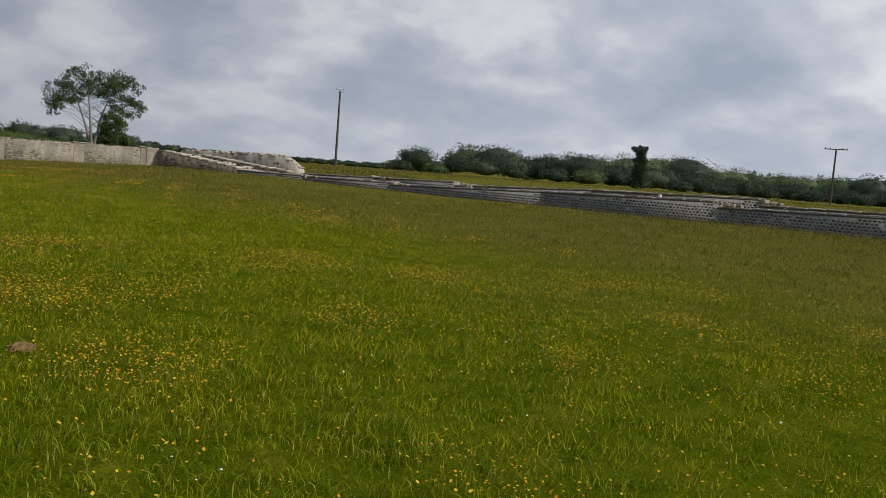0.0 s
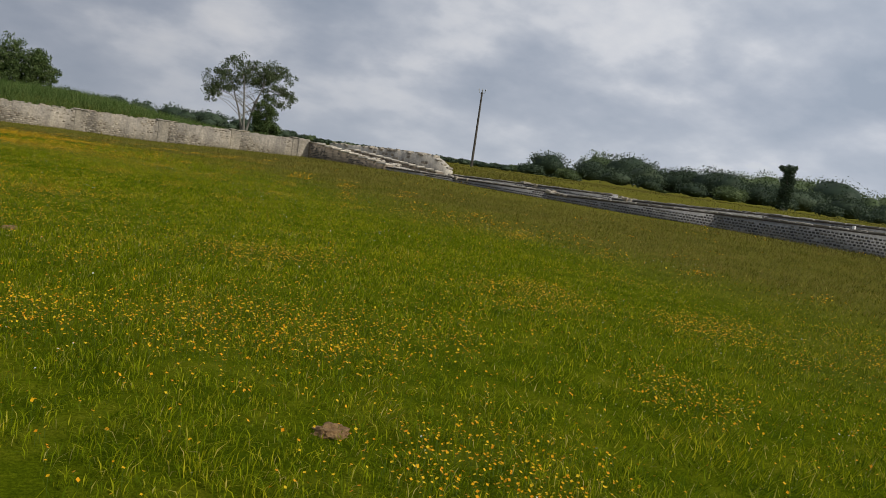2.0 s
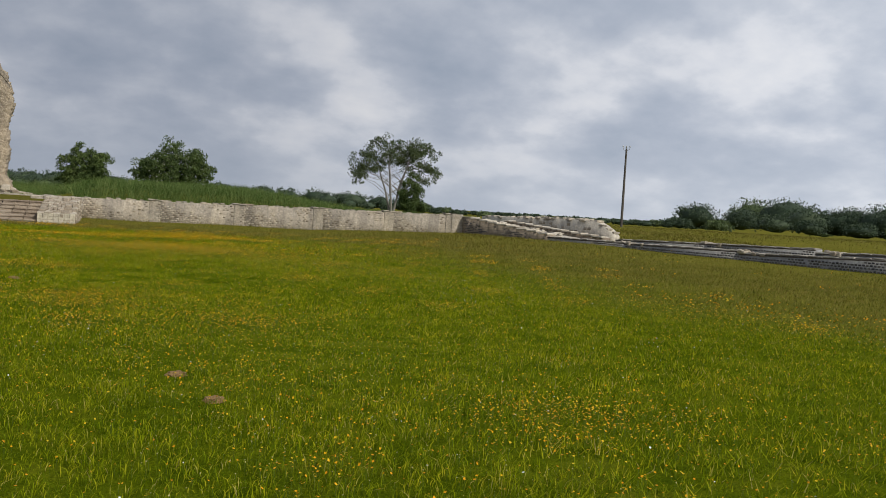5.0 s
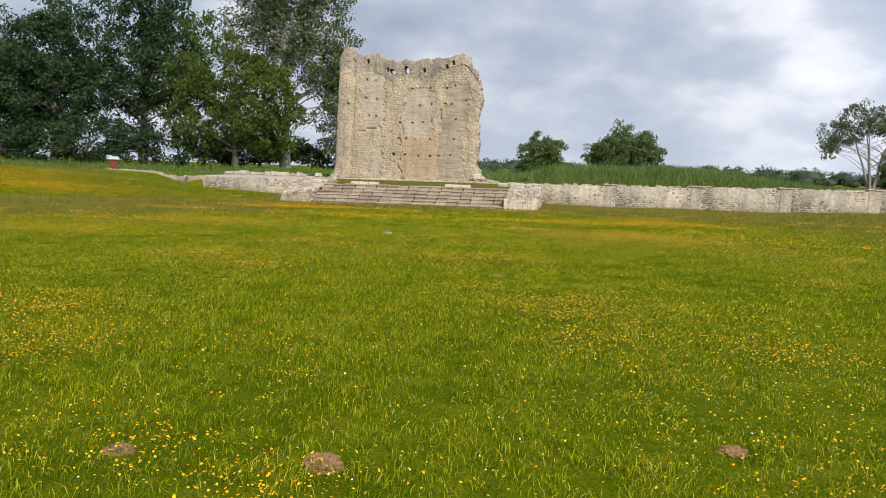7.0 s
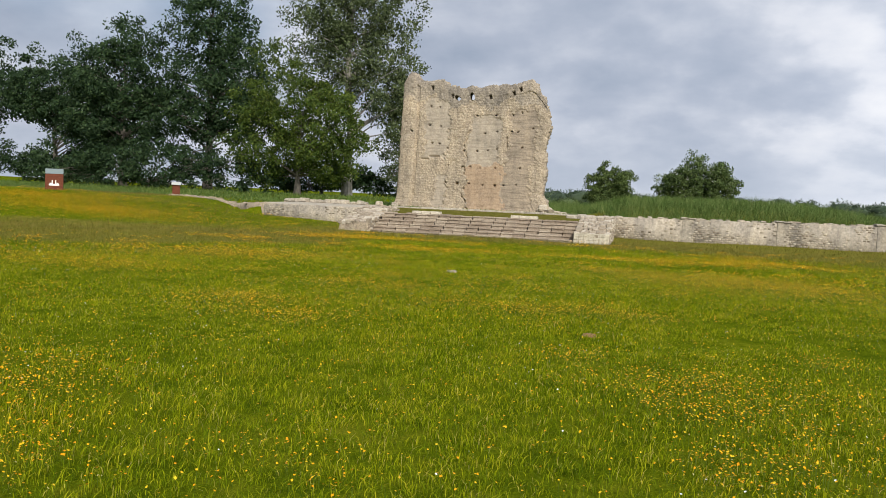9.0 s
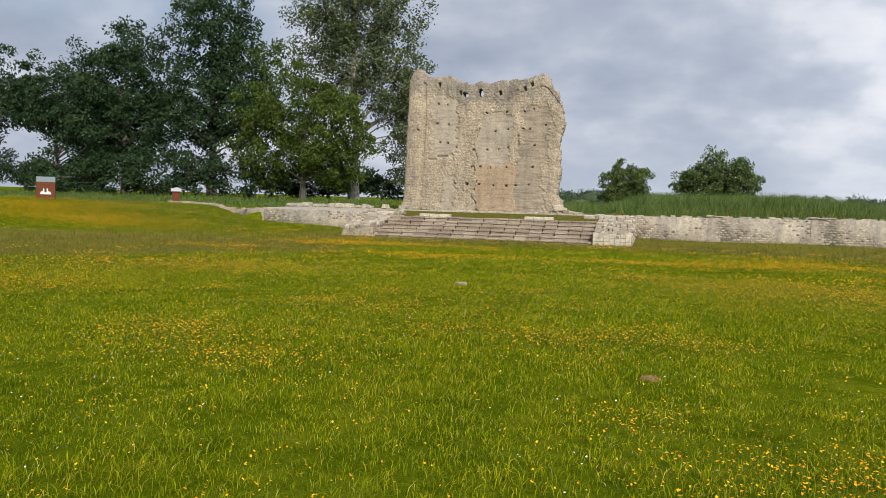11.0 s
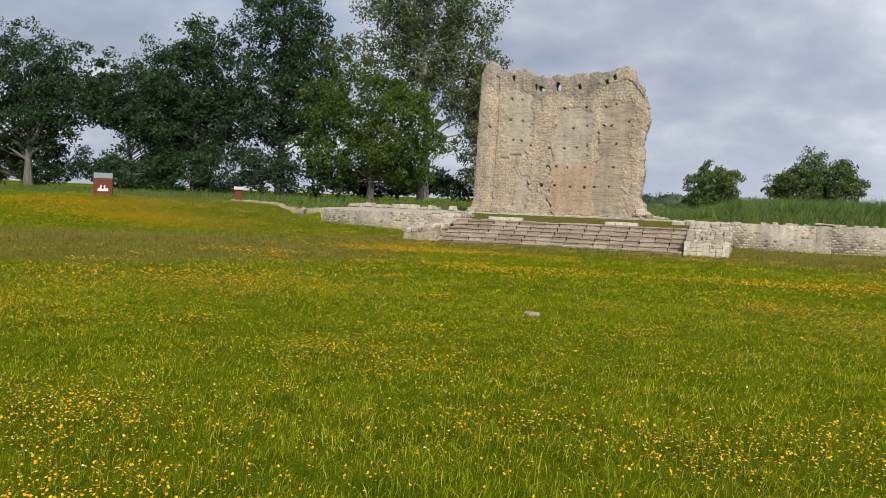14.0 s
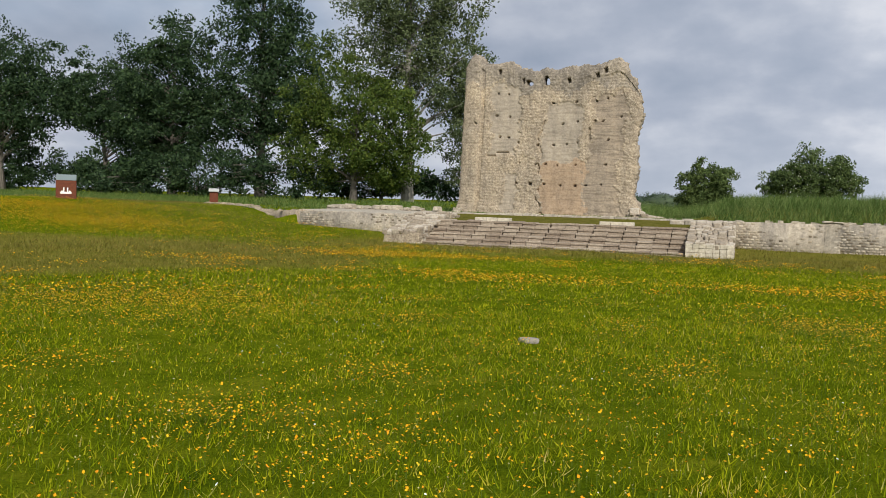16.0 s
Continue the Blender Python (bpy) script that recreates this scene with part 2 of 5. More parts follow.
def blade_mat(name, stops, through_light=0.3, seeded=False):
    k = Mat(name, 0.6)
    k.b.inputs["Specular IOR Level"].default_value = 0.06
    base = k.ramp(k.island(), stops)
    if seeded:
        base = k.mix(seeding(k), base, k.ramp(k.island(), [(0.0, (0.105, 0.100, 0.014)), (0.6, (0.195, 0.175, 0.030)), (1.0, (0.30, 0.255, 0.08))]))
    big = k.ramp(k.noise(1.1, 6, 0.7), [(0.32, (0.48, 0.60, 0.45)), (0.5, (0.95, 0.98, 0.9)), (0.68, (1.35, 1.18, 1.3))])
    return k.color(k.mix(0.8, base, big, "MULTIPLY")).leafy(through_light).m


BLADE = blade_mat("grass_blades", [(0.0, (0.066, 0.112, 0.002)), (0.3, (0.170, 0.228, 0.003)), (0.7, (0.325, 0.355, 0.005)), (0.93, (0.48, 0.44, 0.02)), (1.0, (0.54, 0.45, 0.14))], 0.38, True)
STALK = blade_mat("seed_stalks", [(0.0, (0.150, 0.128, 0.026)), (0.6, (0.205, 0.175, 0.042)), (1.0, (0.19, 0.185, 0.035))], 0.2)
TALL = blade_mat("tall_grass", [(0.0, (0.060, 0.115, 0.028)), (0.5, (0.122, 0.190, 0.048)), (1.0, (0.220, 0.262, 0.095))], 0.3)
pt = Mat("yellow_petals", 0.5)
PETAL = pt.color(pt.ramp(pt.island(), [(0.0, (0.82, 0.31, 0.001)), (0.5, (0.87, 0.44, 0.002)), (1.0, (0.88, 0.62, 0.02))])).leafy(0.2).m
STEM = Mat("flower_stems", 0.7).color((0.075, 0.115, 0.010)).m
SEED_HEAD = Mat("pale_seed_heads", 0.8).color((0.52, 0.47, 0.20)).m
WHITE_PETAL = Mat("white_petals", 0.6).color((0.72, 0.74, 0.68)).m
s = Mat("loose_soil", 1.0)
SOIL = s.color(s.ramp(s.noise(25, 5, 0.7), [(0.3, (0.20, 0.115, 0.048)), (0.7, (0.42, 0.265, 0.125))])).bump(s.noise(40, 5, 0.7), 1.0, 0.03).m


def leaf_mat(name, a, b, c):
    k = Mat(name, 0.6)
    k.b.inputs["Specular IOR Level"].default_value = 0.2
    base = k.ramp(k.island(), [(0.0, a), (0.55, b), (1.0, c)])
    base = k.mix(0.7, base, k.ramp(k.noise(0.3, 3, 0.5), [(0.35, (0.7, 0.75, 0.7)), (0.65, (1.2, 1.15, 1.05))]), "MULTIPLY")
    return k.color(base).leafy(0.25).m


LEAF_DARK = leaf_mat("dark_leaves", (0.018, 0.040, 0.018), (0.033, 0.065, 0.027), (0.062, 0.104, 0.040))
LEAF_MID = leaf_mat("mid_leaves", (0.048, 0.080, 0.024), (0.090, 0.135, 0.040), (0.155, 0.205, 0.070))
LEAF_LIGHT = leaf_mat("light_leaves", (0.038, 0.070, 0.013), (0.070, 0.112, 0.018), (0.122, 0.158, 0.028))
LEAF_GREY = leaf_mat("grey_leaves", (0.050, 0.074, 0.032), (0.092, 0.124, 0.052), (0.155, 0.190, 0.090))
# distance haze is put into these two leaf colours as paler, bluer greens
LEAF_HAZE = leaf_mat("hazed_pale_leaves", (0.085, 0.125, 0.055), (0.120, 0.165, 0.070), (0.165, 0.210, 0.095))
LEAF_FAR_HAZED = leaf_mat("hazed_far_leaves", (0.044, 0.070, 0.044), (0.064, 0.096, 0.058), (0.094, 0.130, 0.076))
b = Mat("bark", 0.95)
BARK = b.color(b.ramp(b.noise(6, 6, 0.7, stretch=(1, 1, 0.2)), [(0.3, (0.07, 0.06, 0.05)), (0.7, (0.21, 0.19, 0.16))])).bump(b.noise(12, 5, 0.7, stretch=(1, 1, 0.2)), 0.9, 0.05).m
b = Mat("pale_bark", 0.9)
BARK_PALE = b.color(b.ramp(b.noise(6, 6, 0.7, stretch=(1, 1, 0.2)), [(0.3, (0.16, 0.15, 0.13)), (0.7, (0.36, 0.34, 0.30))])).m
r = Mat("rusted_steel", 0.75, 0.3)
RUST = r.color(r.ramp(r.noise(9, 6, 0.7), [(0.3, (0.105, 0.032, 0.018)), (0.7, (0.19, 0.062, 0.032))])).bump(r.noise(60, 4, 0.7), 0.3, 0.005).m
PANEL = Mat("pale_panel", 0.35).color((0.45, 0.45, 0.43)).m
PANEL_GREY = Mat("grey_panel", 0.25).color((0.22, 0.27, 0.29)).m
EMBLEM = Mat("white_emblem", 0.6).color((0.80, 0.79, 0.76)).m
w = Mat("weathered_pole", 0.85)
POLE = w.color(w.ramp(w.noise(5, 5, 0.6, stretch=(1, 1, 0.15)), [(0.3, (0.055, 0.048, 0.042)), (0.7, (0.13, 0.115, 0.10))])).m
STEEL = Mat("galvanised_steel", 0.5, 0.8).color((0.35, 0.36, 0.37)).m
WHITEWASH = Mat("white_paint", 0.7).color((0.75, 0.74, 0.71)).m


# ---- mesh helpers ----
rng = np.random.default_rng(7)


def mesh_np(name, verts, faces, mats, mat_index=None):
    """A mesh from numpy arrays; faces is (n, 3) or (n, 4)."""
    me = bpy.data.meshes.new(name)
    verts, faces = np.asarray(verts, dtype=np.float32), np.asarray(faces, dtype=np.int32)
    n, k = faces.shape
    me.vertices.add(len(verts))
    me.vertices.foreach_set("co", verts.ravel())
    me.loops.add(n * k)
    me.loops.foreach_set("vertex_index", faces.ravel())
    me.polygons.add(n)
    me.polygons.foreach_set("loop_start", np.arange(0, n * k, k, dtype=np.int32))
    for m in mats:
        me.materials.append(m)
    if mat_index is not None:
        me.polygons.foreach_set("material_index", np.asarray(mat_index, dtype=np.int32))
    me.update(calc_edges=True)
    return me


def part(name, bm, material, parent, label=""):
    me = bpy.data.meshes.new(name)
    bm.to_mesh(me)
    bm.free()
    me.materials.append(material)
    ob = new(name, me)
    ob.parent = parent
    return tagged(ob, label)


def part_np(name, verts, faces, mats, parent, label="", mat_index=None):
    ob = new(name, mesh_np(name, verts, faces, mats, mat_index))
    ob.parent = parent
    return tagged(ob, label)


def thing(name, m, label, category, group="", kind=""):
    ob = new(name)
    ob.empty_display_size = 0.2
    ob.matrix_world = m
    return tagged(ob, label, category, group, kind)


def add_box(bm, lo, hi, jitter=0.0, bevel=0.0):
    vs = []
    for z in (lo[2], hi[2]):
        for x, y in ((lo[0], lo[1]), (hi[0], lo[1]), (hi[0], hi[1]), (lo[0], hi[1])):
            vs.append(bm.verts.new((x + random.uniform(-jitter, jitter), y + random.uniform(-jitter, jitter), z + random.uniform(-jitter, jitter))))
    for f in ((3, 2, 1, 0), (4, 5, 6, 7), (0, 1, 5, 4), (1, 2, 6, 5), (2, 3, 7, 6), (3, 0, 4, 7)):
        bm.faces.new([vs[i] for i in f])
    if bevel:
        es = list({e for v in vs for e in v.link_edges})
        bmesh.ops.bevel(bm, geom=es, offset=bevel, segments=1, affect="EDGES")


def box(lo, hi, jitter=0.0, bevel=0.0):
    bm = bmesh.new()
    add_box(bm, lo, hi, jitter, bevel)
    return bm


def add_tube(bm, pts, radii, sides=7):
    rings = []
    for i, p in enumerate(pts):
        d = (Vector(pts[min(i + 1, len(pts) - 1)]) - Vector(pts[max(i - 1, 0)])).normalized()
        a = d.orthogonal().normalized()
        c = d.cross(a)
        rings.append([bm.verts.new(Vector(p) + radii[i] * (math.cos(k * math.tau / sides) * a + math.sin(k * math.tau / sides) * c)) for k in range(sides)])
    for r0, r1 in zip(rings, rings[1:]):
        for k in range(sides):
            bm.faces.new((r0[k], r0[(k + 1) % sides], r1[(k + 1) % sides], r1[k]))
    bm.faces.new(rings[0][::-1])
    bm.faces.new(rings[-1])


def blocks_np(origins, ux, uz, un, sizes, depth):
    """Many small bevelled blocks on a wall: origin at each block's centre, ux along, uz up, un outwards."""
    o = np.asarray(origins, float)[:, None, :]
    sz = np.asarray(sizes, float)
    n = len(o)
    c = np.array([[-1, -1], [1, -1], [1, 1], [-1, 1]], float)
    front = 0.5 * c * 0.80
    back = 0.5 * c
    ux, uz, un = (np.asarray(v, float) for v in (ux, uz, un))
    jit = 1 + rng.uniform(-0.12, 0.12, (n, 4, 1))
    fb = o + jit * (back[None, :, :1] * sz[:, None, :1] * ux + back[None, :, 1:] * sz[:, None, 1:2] * uz)
    dep = depth * (0.6 + 0.8 * rng.random((n, 1, 1)))
    ff = o + jit * (front[None, :, :1] * sz[:, None, :1] * ux + front[None, :, 1:] * sz[:, None, 1:2] * uz) + dep * un
    v = np.concatenate([fb, ff], 1).reshape(-1, 3)
    q = np.array([[4, 5, 6, 7], [0, 1, 5, 4], [1, 2, 6, 5], [2, 3, 7, 6], [3, 0, 4, 7]])
    f = (np.arange(n)[:, None, None] * 8 + q[None]).reshape(-1, 4)
    return v, f


def smooth(v, a, b):
    t = np.clip((np.asarray(v, float) - a) / (b - a), 0, 1)
    return t * t * (3 - 2 * t)


# ---- plan ----
BACK_Y = 55.6                       # front of the court's back wall
CORNER = (20.2, 55.6)
SIDE_SLOPE = (29.6 - 20.2) / (55.6 - 11.9)


def side_x(y):
    """x of the gallery's front wall at y."""
    return CORNER[0] + (CORNER[1] - np.asarray(y, float)) * SIDE_SLOPE


def height(x, y):
    """Height of the ground: the court, the terrace behind its wall, the fields around."""
    x, y = np.asarray(x, float), np.asarray(y, float)
    court = 0.012 * np.clip(y, -10, 24) - 0.010 * np.clip(y - 26, 0, 24)
    court = court + 0.18 * smooth(y, 51.5, 55.6)
    edge = 0.41 + 0.16 * smooth(y, 28, 50) + 0.12 * smooth(-y, -18, 10)
    court = court + (edge - court) * smooth(x, 8, 24)
    court = court + 1.05 * smooth(-x, 21, 41) * smooth(y, 15, 50) + 0.2 * smooth(-x, 16, 24) * smooth(y, 46, 54)
    court = court + 0.03 * np.sin(x * 0.7 + 1.3) * np.sin(y * 0.55)
    temple = 1.08 + 0.24 * smooth(y, 56, 62) + 0.75 * smooth(y, 74, 98)
    bank = 1.28 + 0.85 * smooth(y, 57.5, 63) + 0.3 * smooth(y, 66, 95)
    east = 1.15 + 0.35 * smooth(x, 30, 70)
    out = temple + (bank - temple) * smooth(x, -5.5, -2.5)
    out = out + (east - out) * smooth(x, 6, 18)
    level = court + (out - court) * smooth(y, 55.75, 56.05) * smooth(x, -27, -24.2)
    level = level + (out - level) * smooth(y, 57, 66) * (1 - smooth(x, -27, -24.2))
    beyond = x - side_x(y)
    low = 0.60 + 0.12 * smooth(-y, -30, 0) + 0.75 * smooth(beyond, 6, 50)
    east = low + (east - low) * smooth(y, 45, 54)
    level = level + (east - level) * smooth(beyond, 0.3, 3.2)
    far = np.hypot(x, y - 20)
    return level + 6.0 * smooth(far, 260, 900)


def spread(lo, hi, near_lo, near_hi, step, steps_out):
    a = list(np.arange(near_lo, near_hi + 1e-6, step))
    left = near_lo - np.geomspace(step, near_lo - lo, steps_out)[::1]
    right = near_hi + np.geomspace(step, hi - near_hi, steps_out)
    return np.array(sorted(set(np.round(np.concatenate([left, a, right]), 4))))


gx = spread(-3500, 3500, -60, 70, 0.7, 26)
gy = spread(-3500, 3500, -14, 100, 0.7, 26)
gy = np.array(sorted(set(gy) | {55.7, 55.85, 56.0, 56.1}))
mx, my = np.meshgrid(gx, gy)
gv = np.stack([mx, my, height(mx, my)], -1).reshape(-1, 3)
ni, nj = len(gx), len(gy)
qi = (np.arange(nj - 1)[:, None] * ni + np.arange(ni - 1)[None]).reshape(-1)
gf = np.stack([qi, qi + 1, qi + 1 + ni, qi + ni], -1)
ground = new("ground", mesh_np("ground", gv, gf, [GROUND]))
ground.data.polygons.foreach_set("use_smooth", np.ones(len(gf), dtype=bool))
tagged(ground, "green meadow ground with olive seed heads, sloping gently", "ground", kind="structure")


# ---- walls of the court ----
def wall_core(name, line, tops, thick, material, parent, foot=0.5):
    """A wall along a plan line (x, y) with a top height at each point; its front lies on the line, its back to the line's left."""
    p = np.array(line, float)
    d = np.gradient(p, axis=0)
    d /= np.linalg.norm(d, axis=1)[:, None]
    n = np.stack([-d[:, 1], d[:, 0]], -1)
    back = p + n * thick
    zb = height(p[:, 0], p[:, 1]) - foot
    tops = np.asarray(tops, float)
    k = len(p)
    v = np.concatenate([np.c_[p, zb], np.c_[p, tops], np.c_[back, tops], np.c_[back, zb]])
    i = np.arange(k - 1)
    f = [np.stack([i + a * k, i + 1 + a * k, i + 1 + b2 * k, i + b2 * k], -1) for a, b2 in ((0, 1), (1, 2), (2, 3), (3, 0))]
    ends = np.array([[0, k, 2 * k, 3 * k], [k - 1, 4 * k - 1, 3 * k - 1, 2 * k - 1]])
    return part_np(name, v, np.concatenate(f + [ends]), [material], parent)


def facing(line_a, line_b, z_low, z_high, bw, bh, gap, depth, name, material, parent, keep=1.0, label="", singles=0):
    """Courses of small blocks set in mortar between two plan points; z_low and z_high are functions of the distance."""
    a, b2 = np.array(line_a, float), np.array(line_b, float)
    run = np.linalg.norm(b2 - a)
    u = (b2 - a) / run
    n = np.array([u[1], -u[0]])
    cols = int(run / bw)
    org, siz = [], []
    s = (np.arange(cols) + 0.5) * bw
    lo, hi = z_low(s), z_high(s)
    rows = int((hi.max() - lo.min()) / bh) + 1
    for r in range(rows):
        z = hi.max() - (r + 0.5) * bh
        ss = s + (0.5 * bw if r % 2 else 0)
        ok = (z > lo - 0.05) & (z < hi - 0.4 * bh) & (rng.random(cols) < keep * (1.0 if keep > 0.9 else np.clip(0.75 + 0.9 * np.sin(ss * 0.9 + z * 2.1) * np.sin(ss * 0.37 + 1.0), 0, 1))) & (ss < run - 0.3 * bw)
        for q in ss[ok]:
            xy = a + u * q + n * 0.004
            org.append((xy[0], xy[1], z + rng.uniform(-0.008, 0.008)))
            siz.append((bw - gap - rng.uniform(0, 0.03), bh - gap - rng.uniform(0, 0.02)))
    if not org:
        return None
    if singles:
        order = rng.permutation(len(org)) if len(org) < singles else np.argsort([-q_[1] for q_ in org])[::-1]
        one = []
        for k in range(5):
            v, f = blocks_np([(0, 0, 0)], (1, 0, 0), (0, 0, 1), (0, -1, 0), [(bw - gap - 0.015, bh - gap - 0.01)], depth)
            one.append(mesh_np("block", v, f, [FLINT_PIECE]))
        ang = math.degrees(math.atan2(u[1], u[0]))
        for i in order[:singles]:
            ob = new("block", random.choice(one))
            ob.matrix_world = pose(*org[i], 0, 0, ang)
            ob.parent = parent
        org, siz = [org[i] for i in order[singles:]], [siz[i] for i in order[singles:]]
        if not org:
            return None
    v, f = blocks_np(org, (u[0], u[1], 0), (0, 0, 1), (n[0], n[1], 0), siz, depth)
    ob = part_np(name, v, f, [material], parent, label)
    ob["kind"] = "stuff"
    return ob


def coping(line_a, line_b, z_of, wide, parent, length=0.62, over=0.05, thick=0.11, lean=0.0):
    """Flat slabs on a wall's top, each an object of its own."""
    a, b2 = np.array(line_a, float), np.array(line_b, float)
    run = np.linalg.norm(b2 - a)
    u = (b2 - a) / run
    ang = math.degrees(math.atan2(u[1], u[0]))
    meshes = []
    for k in range(4):
        bm = box((-length / 2 + 0.01, -over, 0), (length / 2 - 0.01, wide + over, thick), 0.018, 0.015)
        me = bpy.data.meshes.new("coping_stone")
        bm.to_mesh(me)
        bm.free()
        me.materials.append(COPING_PIECE)
        meshes.append(me)
    cnt = int(run / length)
    for i in range(cnt):
        q = (i + 0.5) * run / cnt
        ob = new("coping_stone", random.choice(meshes))
        ob.matrix_world = pose(a[0] + u[0] * q, a[1] + u[1] * q, float(z_of(q)) + random.uniform(-0.012, 0.008), random.uniform(-1, 1), lean + random.uniform(-1, 1), ang)
        ob.parent = parent


COPING_PIECE = piece_mat("coping_stone", [(0.0, (0.26, 0.24, 0.21)), (0.5, (0.38, 0.355, 0.31)), (1.0, (0.52, 0.49, 0.43))])


def flat(z):
    return lambda q: np.full(np.shape(q), float(z))


# back wall east of the stairs, in bays that step up slightly at each pier
wall_back = thing("wall_back", Matrix(), "low ruined limestone retaining wall with small weathered blocks", "wall", kind="structure")
bays = [(-3.4, 1.0, 1.42), (1.0, 5.8, 1.46), (5.8, 10.6, 1.52), (10.6, 15.2, 1.58), (15.2, 19.4, 1.64)]
for i, (x0, x1, zt) in enumerate(bays):
    wall_core("masonry", [(x0, BACK_Y), (x1, BACK_Y)], [zt - 0.02, zt], 0.6, MORTAR, wall_back)
    low = lambda q, x0=x0: height(x0 + q, BACK_Y - 0.1)
    facing((x0 + 0.02, BACK_Y), (x1 - 0.35, BACK_Y), low, flat(zt - 0.02), 0.19, 0.115, 0.025, 0.014, "facing_stones", BLOCKS, wall_back, 0.85)
    # the bay's pier, slightly proud, with a pale cap
    z0 = float(height(x1, BACK_Y)) - 0.4
    part("pier", box((x1 - 0.34, BACK_Y - 0.025, z0), (x1 + 0.30, BACK_Y + 0.5, zt + 0.03), 0.02, 0.02), MORTAR, wall_back)
    for k in range(2):
        part("cap_stone", box((x1 - 0.42 + k * 0.40, BACK_Y - 0.08, zt + 0.045), (x1 - 0.04 + k * 0.42, BACK_Y + 0.55, zt + 0.13 - 0.03 * k), 0.02, 0.02), COPING, wall_back)
    if i:
        part("cap_stone", box((x0 + 0.2, BACK_Y + 0.05, zt), (x0 + 0.85, BACK_Y + 0.5, zt + 0.06), 0.02, 0.02), RUBBLE, wall_back)
for k in range(90):
    xx = rng.uniform(-3.0, 19.5)
    zt = np.interp(xx, [-3.4, 19.4], [1.40, 1.62])
    w0, h0 = rng.uniform(0.15, 0.34), rng.uniform(0.03, 0.08)
    part("top_stone", box((xx, BACK_Y + rng.uniform(0.0, 0.25), zt - 0.01), (xx + w0, BACK_Y + 0.55, zt + h0), 0.02), COPING, wall_back)

# back wall west of the stairs, its rounded end and the footing that runs off through the grass
wall_west = thing("wall_west", Matrix(), "low pale ruined wall with rough top beside the stairs", "wall", kind="structure")
wall_core("masonry", [(-24.2, BACK_Y), (-16.6, BACK_Y)], [1.20, 1.26], 0.6, MORTAR, wall_west)
facing((-24.15, BACK_Y), (-16.6, BACK_Y), lambda q: height(-24.15 + q, BACK_Y - 0.1), flat(1.2), 0.19, 0.115, 0.025, 0.014, "facing_stones", BLOCKS, wall_west, 0.8)
foot_line = [(-40.0, 68.4), (-36.5, 66.2), (-33.0, 63.6), (-29.5, 60.6), (-26.5, 57.8), (-24.2, BACK_Y)]
fx = np.array(foot_line)
wall_core("footing", foot_line, np.maximum(height(fx[:, 0], fx[:, 1]) + 0.04, [0, 0, 0, 0, 1.2, 1.2]), 0.7, RUBBLE, wall_west)
for k in range(120):
    q = rng.random()
    seg = min(int(q * 5), 4)
    f0 = q * 5 - seg
    p = fx[seg] * (1 - f0) + fx[seg + 1] * f0 + rng.normal(0, 0.22, 2) + (0.25, 0.25)
    z0 = max(float(height(*p)) - 0.03, 1.12 if seg > 3 else 0)
    w0 = rng.uniform(0.09, 0.22)
    part("loose_stone", box((p[0] - w0, p[1] - w0 * 0.7, z0), (p[0] + w0, p[1] + w0 * 0.7, z0 + rng.uniform(0.08, 0.17)), 0.035, 0.015), RUBBLE, wall_west)
for k in range(46):
    xx = rng.uniform(-24.0, -17.2)
    w0 = rng.uniform(0.2, 0.42)
    part("top_stone", box((xx, BACK_Y + rng.uniform(0, 0.2), 1.2), (xx + w0, BACK_Y + 0.6, 1.2 + rng.uniform(0.02, 0.06)), 0.02, 0.01), COPING, wall_west)

gv2 = Mat("pale_gravel", 0.95)
GRAVEL = gv2.color(gv2.ramp(gv2.noise(18, 6, 0.7), [(0.3, (0.30, 0.265, 0.21)), (0.7, (0.50, 0.455, 0.375))])).bump(gv2.noise(45, 4, 0.7), 0.8, 0.02).m
bm = bmesh.new()
gp = [(-24.4, 56.15), (-17.0, 56.15), (-17.0, 60.6), (-18.8, 60.9), (-24.5, 60.9), (-25.6, 58.5)]
top_ring = [bm.verts.new((x_, y_, 1.20 + 0.035 * (y_ - 56.15))) for x_, y_ in gp]
low_ring = [bm.verts.new((x_, y_, 0.7)) for x_, y_ in gp]
bm.faces.new(top_ring)
for i in range(len(gp)):
    j = (i + 1) % len(gp)
    bm.faces.new((low_ring[i], low_ring[j], top_ring[j], top_ring[i]))
part("gravel_terrace", bm, GRAVEL, wall_west, "pale gravel terrace")

# a second low wall behind it, on the terrace
wall_terrace = thing("wall_terrace", Matrix(), "low rubble footing wall of pale stones on the terrace", "wall", kind="structure")
wall_core("masonry", [(-25.5, 61.0), (-18.3, 61.0)], [1.42, 1.40], 0.7, RUBBLE, wall_terrace)
for k in range(26):
    xx = rng.uniform(-25.5, -18.5)
    part("top_stone", box((xx, 60.95, 1.38), (xx + rng.uniform(0.25, 0.5), 61.6, 1.42 + rng.uniform(0.05, 0.22)), 0.04, 0.02), COPING, wall_terrace)

